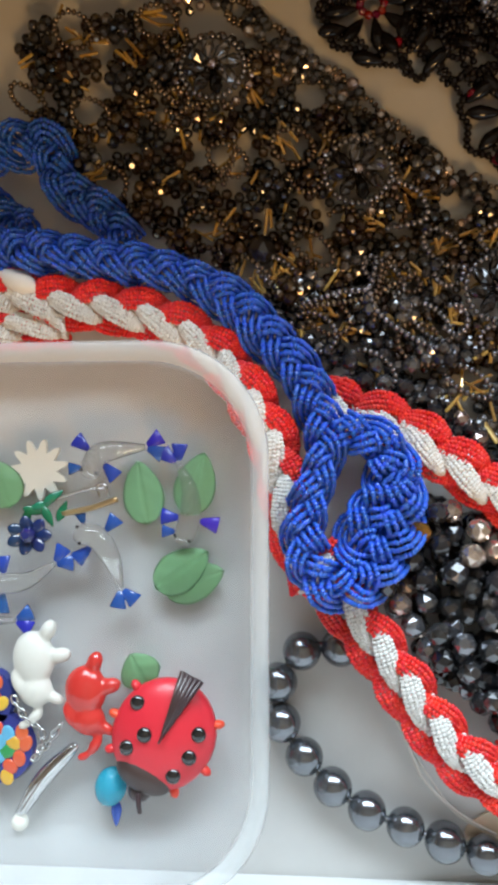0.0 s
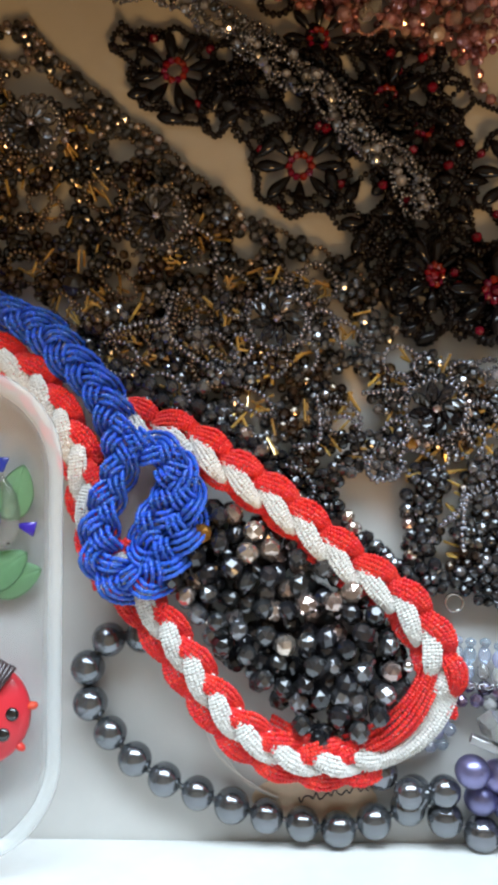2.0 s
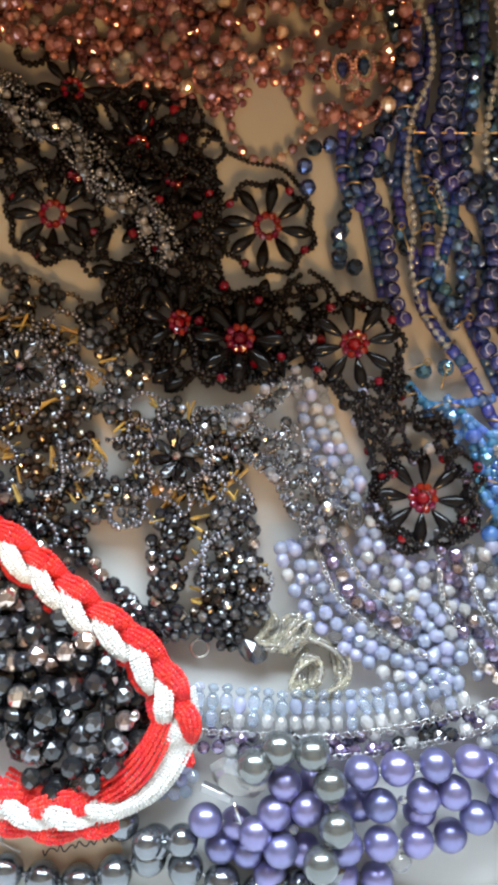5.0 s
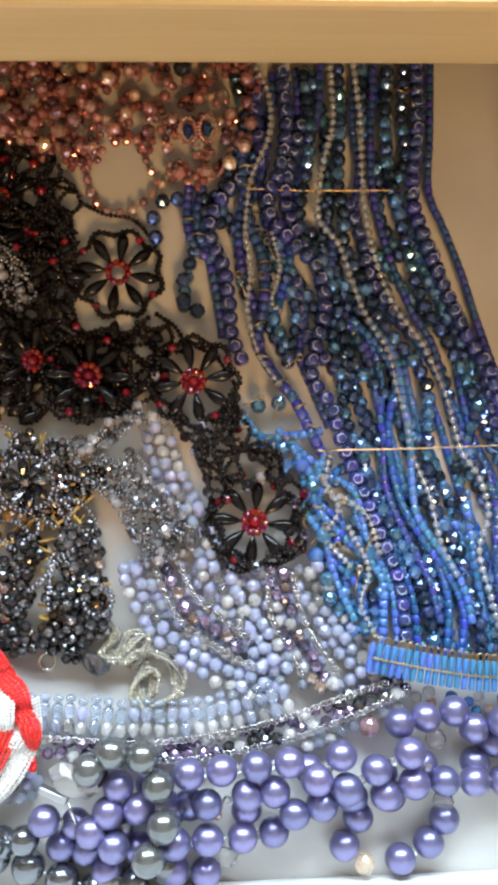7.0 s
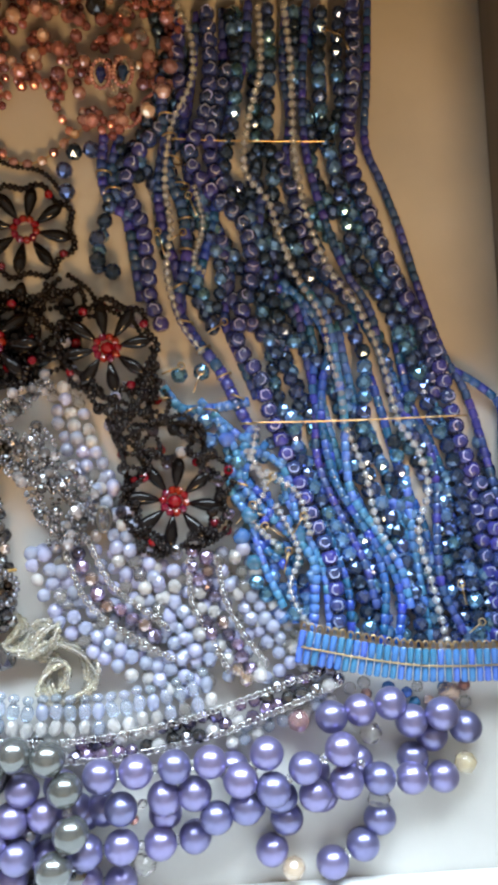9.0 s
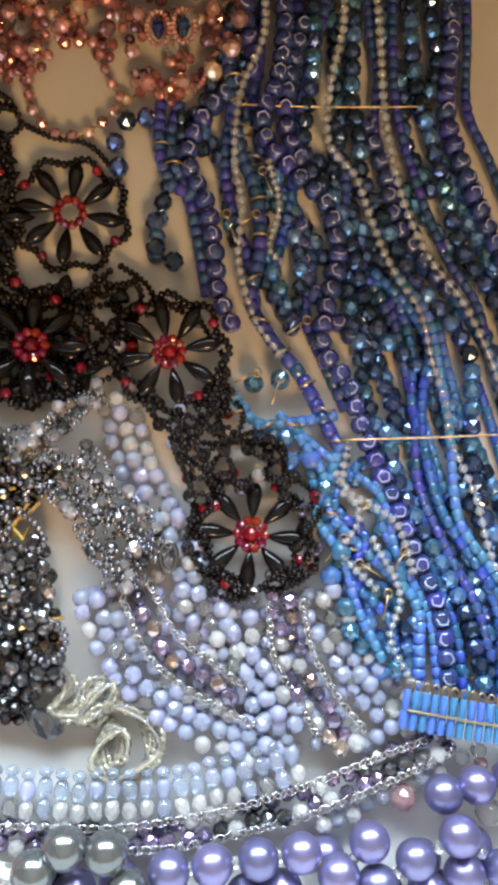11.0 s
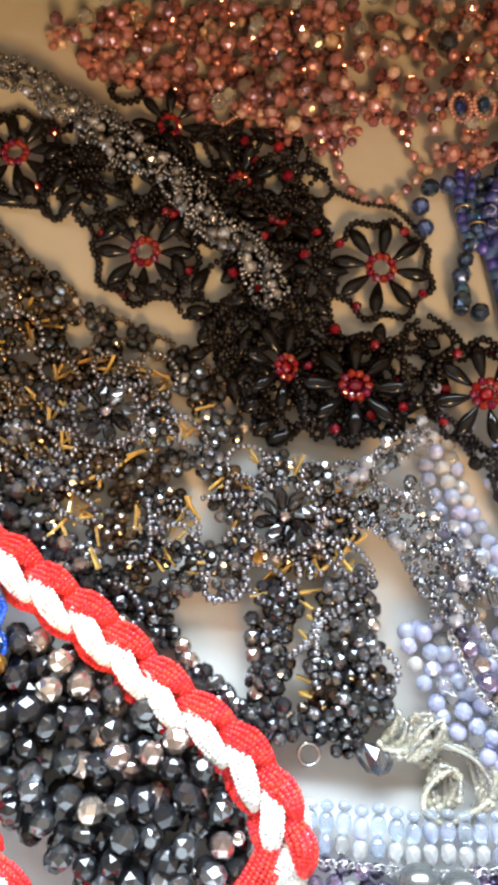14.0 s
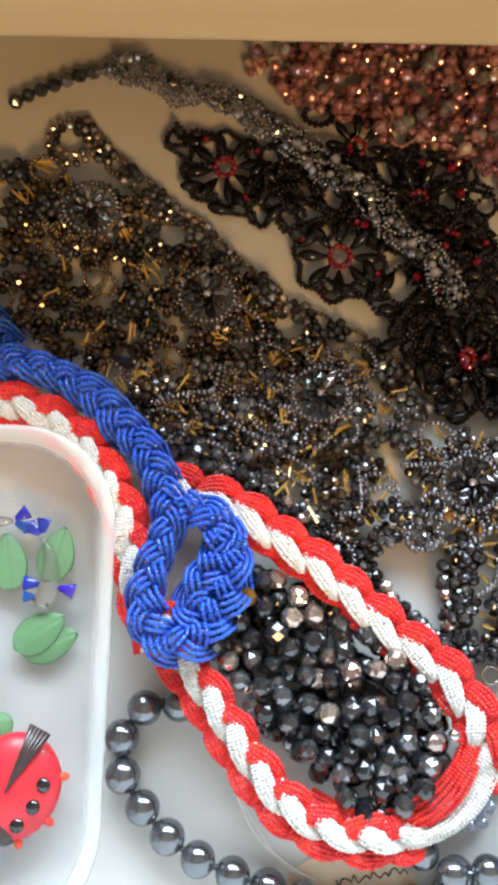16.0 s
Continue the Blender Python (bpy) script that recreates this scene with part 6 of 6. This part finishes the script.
# ---- clear crystal coil ----
coil = thing("clear_bead_coil", "coiled strands of clear and champagne glass seed beads", "necklace", (0.185, -0.05, 0))
for k in range(6):
    j = 0.8 * k - 2.0
    loop = [(147, -31, 4), (150, -26, 4), (156, -26, 4), (158, -33, 4), (153, -37, 4), (160, -39, 4), (165, -32, 4), (172, -33, 4), (169, -41, 4), (163, -43, 4), (171, -38, 4), (179, -39, 4), (184, -46, 4), (184, -54, 4), (180, -60, 4), (173, -61, 4), (168, -55, 4), (168, -48, 4), (172, -44, 4), (175, -49, 4), (174, -56, 4)]
    pts = [(x + RNG.gauss(0, 0.8) + j * math.cos(i), y + RNG.gauss(0, 0.8) + j * math.sin(i), z + 0.7 * k + RNG.gauss(0, 0.5)) for i, (x, y, z) in enumerate(loop)]
    strand(coil, pts, [facet(CHAMP), facet(CHAMP), facet(CLEARB)], 0.0025, 0.0023, cord=THREAD, name="bead")

# ---- pearls ----
hem = thing("pearl_necklace", "strand of dark grey hematite pearls lying on the drawer bottom", "necklace", (0.03, -0.09, 0))
strand(hem, [(9, -53, 6.7), (-2, -53, 6.7), (-12, -64, 6.7), (-12, -77, 6.7), (-5, -88, 6.7), (4, -98, 6.7), (15, -106, 6.7), (27, -111, 6.7), (41, -116, 6.7), (55, -120, 6.7), (69, -123, 6.7), (83, -125, 6.7), (97, -122, 6.7), (110, -117, 6.7)], sphere(HEMA), 0.0133, 0.0140, cord=STEEL, name="pearl")
strand(hem, [(100, -104, 7), (112, -111, 7), (124, -121, 7), (137, -126, 7), (151, -130, 7), (168, -128, 7), (179, -123, 7)], sphere(HEMA), 0.0133, 0.0142, cord=STEEL, name="pearl")
strand(hem, [(123, -109, 12), (110, -110, 12)], sphere(HEMA), 0.0120, 0.0140, cord=STEEL, name="pearl")
for i, (p, d) in enumerate(zip(*spline([(9, -53, 6.7), (-2, -53, 6.7), (-12, -64, 6.7), (-12, -77, 6.7), (-5, -88, 6.7), (4, -98, 6.7), (15, -106, 6.7), (27, -111, 6.7), (41, -116, 6.7), (55, -120, 6.7), (69, -123, 6.7), (83, -125, 6.7), (97, -122, 6.7), (110, -117, 6.7)], 0.0070))):
    if i % 2:
        piece("spacer", facet(SMOKE), hem, turned(p, d, 0.0026))
pp = thing("purple_pearl_necklace", "long knotted strand of metallic purple pearls in a heap", "necklace", (0.24, -0.10, 0))
rg = random.Random(81)


def pearls(parent, places, me, size, knots=True):
    """Pearls in stringing order, with small clear spacers between neighbours."""
    for i, (x, y, z) in enumerate(places):
        piece("pearl", me, parent, turned((x / 1000, y / 1000, z / 1000), (1, rg.gauss(0, 0.4), rg.gauss(0, 0.3)), size * rg.uniform(0.97, 1.03), rg.uniform(0, 6), 1.03))
        if knots and i and math.dist(places[i - 1], (x, y, z)) < 22:
            a = places[i - 1]
            d = [(x - a[0]), (y - a[1]), (z - a[2])]
            piece("spacer", facet(CLEARB), parent, turned(((x + a[0]) / 2000, (y + a[1]) / 2000, (z + a[2]) / 2000), d, 0.0036))


PS = 0.0124
pearls(pp, [(189, -84, 20), (202, -83, 20), (216, -82, 20), (229, -81, 20), (240, -88, 20), (250, -79, 20)], sphere(PURP), PS)
pearls(pp, [(196, -97, 16), (212, -94, 16), (223, -93, 16), (231, -102, 16), (242, -99, 16), (268, -96, 16), (280, -92, 16)], sphere(PURP), PS)
pearls(pp, [(183, -112, 14), (196, -111, 14), (210, -112, 10), (223, -111, 8)], sphere(PURP), PS)
pearls(pp, [(182, -125, 7), (195, -126, 7), (212, -102, 7), (182, -101, 7), (244, -101, 7)], sphere(PURP), PS)
pearls(pp, [(252, -92, 20), (264, -85, 20), (278, -79, 20), (293, -92, 14), (306, -93, 12), (319, -94, 9)], sphere(PURP), PS)
pearls(pp, [(276, -69, 12), (287, -67, 12), (299, -65, 12), (307, -72, 12), (318, -69, 16), (329, -76, 9)], sphere(PURP), PS)
pearls(pp, [(316, -79, 7), (308, -87, 7), (286, -87, 7), (256, -99, 7), (269, -90, 7), (272, -99, 7), (238, -87, 7)], sphere(PURP), PS, False)
pearls(pp, [(258, -107, 6.6), (252, -118, 6.6)], sphere(PURP), PS)
pearls(pp, [(275, -124, 6.6), (287, -118, 6.6), (294, -109, 6.6)], sphere(PURP), PS)
pearls(pp, [(132, -100, 18), (143, -104, 10), (150, -105, 18), (159, -111, 18), (169, -97, 18), (157, -98, 18), (161, -88, 18)], sphere(PURP), PS)
pearls(pp, [(189, -99, 8), (179, -99, 8), (147, -115, 8), (168, -115, 8), (137, -113, 8), (173, -90, 8), (160, -106, 8), (155, -123, 8)], sphere(PURP), PS, False)
for q, m in zip([(260, -125, 7), (329, -90, 7), (292, -77, 7), (264, -71, 7), (200, -104, 7), (204, -120, 7), (294, -102, 7), (324, -63, 7)], (ABC, ABC, CLEARB, ABC, PINK, CLEARB, CLEARB, ABC)):
    piece("crystal", facet(m), pp, turned((q[0] / 1000, q[1] / 1000, q[2] / 1000), (1, 0.5, 0.2), 0.0088 if m is not PINK else 0.004))
gp = thing("grey_pearl_necklace", "strand of greenish grey pearls over the purple heap", "necklace", (0.18, -0.1, 0))
pearls(gp, [(150, -80, 24), (159, -74, 24), (171, -76, 24), (177, -87, 24), (179, -102, 24), (173, -114, 24)], sphere(GREYP), 0.0128)
pearls(gp, [(156, -127, 8), (150, -84, 14)], sphere(GREYP), 0.0125, False)
# crystal clasp on the pearls
cs = thing("crystal_clasp", "silver clasp set with a faceted smoky crystal", "clasp", (0.15, -0.09, 0.015))
(x, y, z), = [(141, -86, 22)]
M = pose(x / 1000, y / 1000, z / 1000, 12, -8, -22)
bm = bmesh.new()
bmesh.ops.create_cone(bm, segments=8, radius1=0.011, radius2=0.006, depth=0.006, cap_ends=True, matrix=M @ pose(0.002, 0.002, 0.001) @ Matrix.Diagonal((1, 0.62, 1, 1)))
part("crystal", bm, CLEARB, cs, "faceted smoky crystal")
bm = box_bm(-0.009, 0.003, -0.0060, -0.0030, -0.001, 0.0030, 0.0006)
bm.transform(M)
part("setting", bm, DULL, cs)
tube("hook", [M @ Vector(v) for v in ((0.004, -0.005, 0.002), (0.007, -0.009, 0.002), (0.009, -0.012, 0.0), (0.006, -0.013, -0.001))], 0.0006, STEEL, cs, 6)

# ---- card tag and loose thread ----
tag = thing("card_tag", "cream scalloped card tag with dark handwriting under the pearls", "tag", (0.09, -0.11, 0))
tp = [(75, -116, 2)][0]
edge = [(tp[0] + 23 * math.cos(a) * (1 + 0.05 * math.cos(4 * a)), tp[1] + 9.0 * math.sin(a) * (1.12 + 0.16 * math.cos(2 * a + 0.6 * math.sin(a)))) for a in (6.2832 * k / 48 for k in range(48))]
bm = loft([[(x, y, 0.6) for x, y in edge], [(x, y, 1.5) for x, y in edge]])
part("card", bm, CARD, tag)
tube("script_line", [((tp[0] + x) / 1000, (tp[1] + 1.0 + 0.16 * x + (1.0 + 0.5 * math.sin(0.9 * x)) * math.sin(1.7 * x + math.sin(x))) / 1000, 0.00175) for x in (0.15 * k - 6 for k in range(180))], 0.00028, INK, tag, 4)
th = thing("loose_thread", "loose cream thread hanging from the plaited necklace", "thread", (0.05, -0.09, 0))
tube("thread", spline([(26, -75, 4), (31, -84, 4), (36, -96, 4), (43, -104, 4), (53, -111, 4), (61, -115, 4)], 0.002)[0], 0.0005, THREAD, th, 6)
tube("thread", spline([(27, -75, 3), (34, -89, 3), (39, -97, 3), (48, -109, 3), (57, -114, 3)], 0.002)[0], 0.0004, THREAD, th, 6)
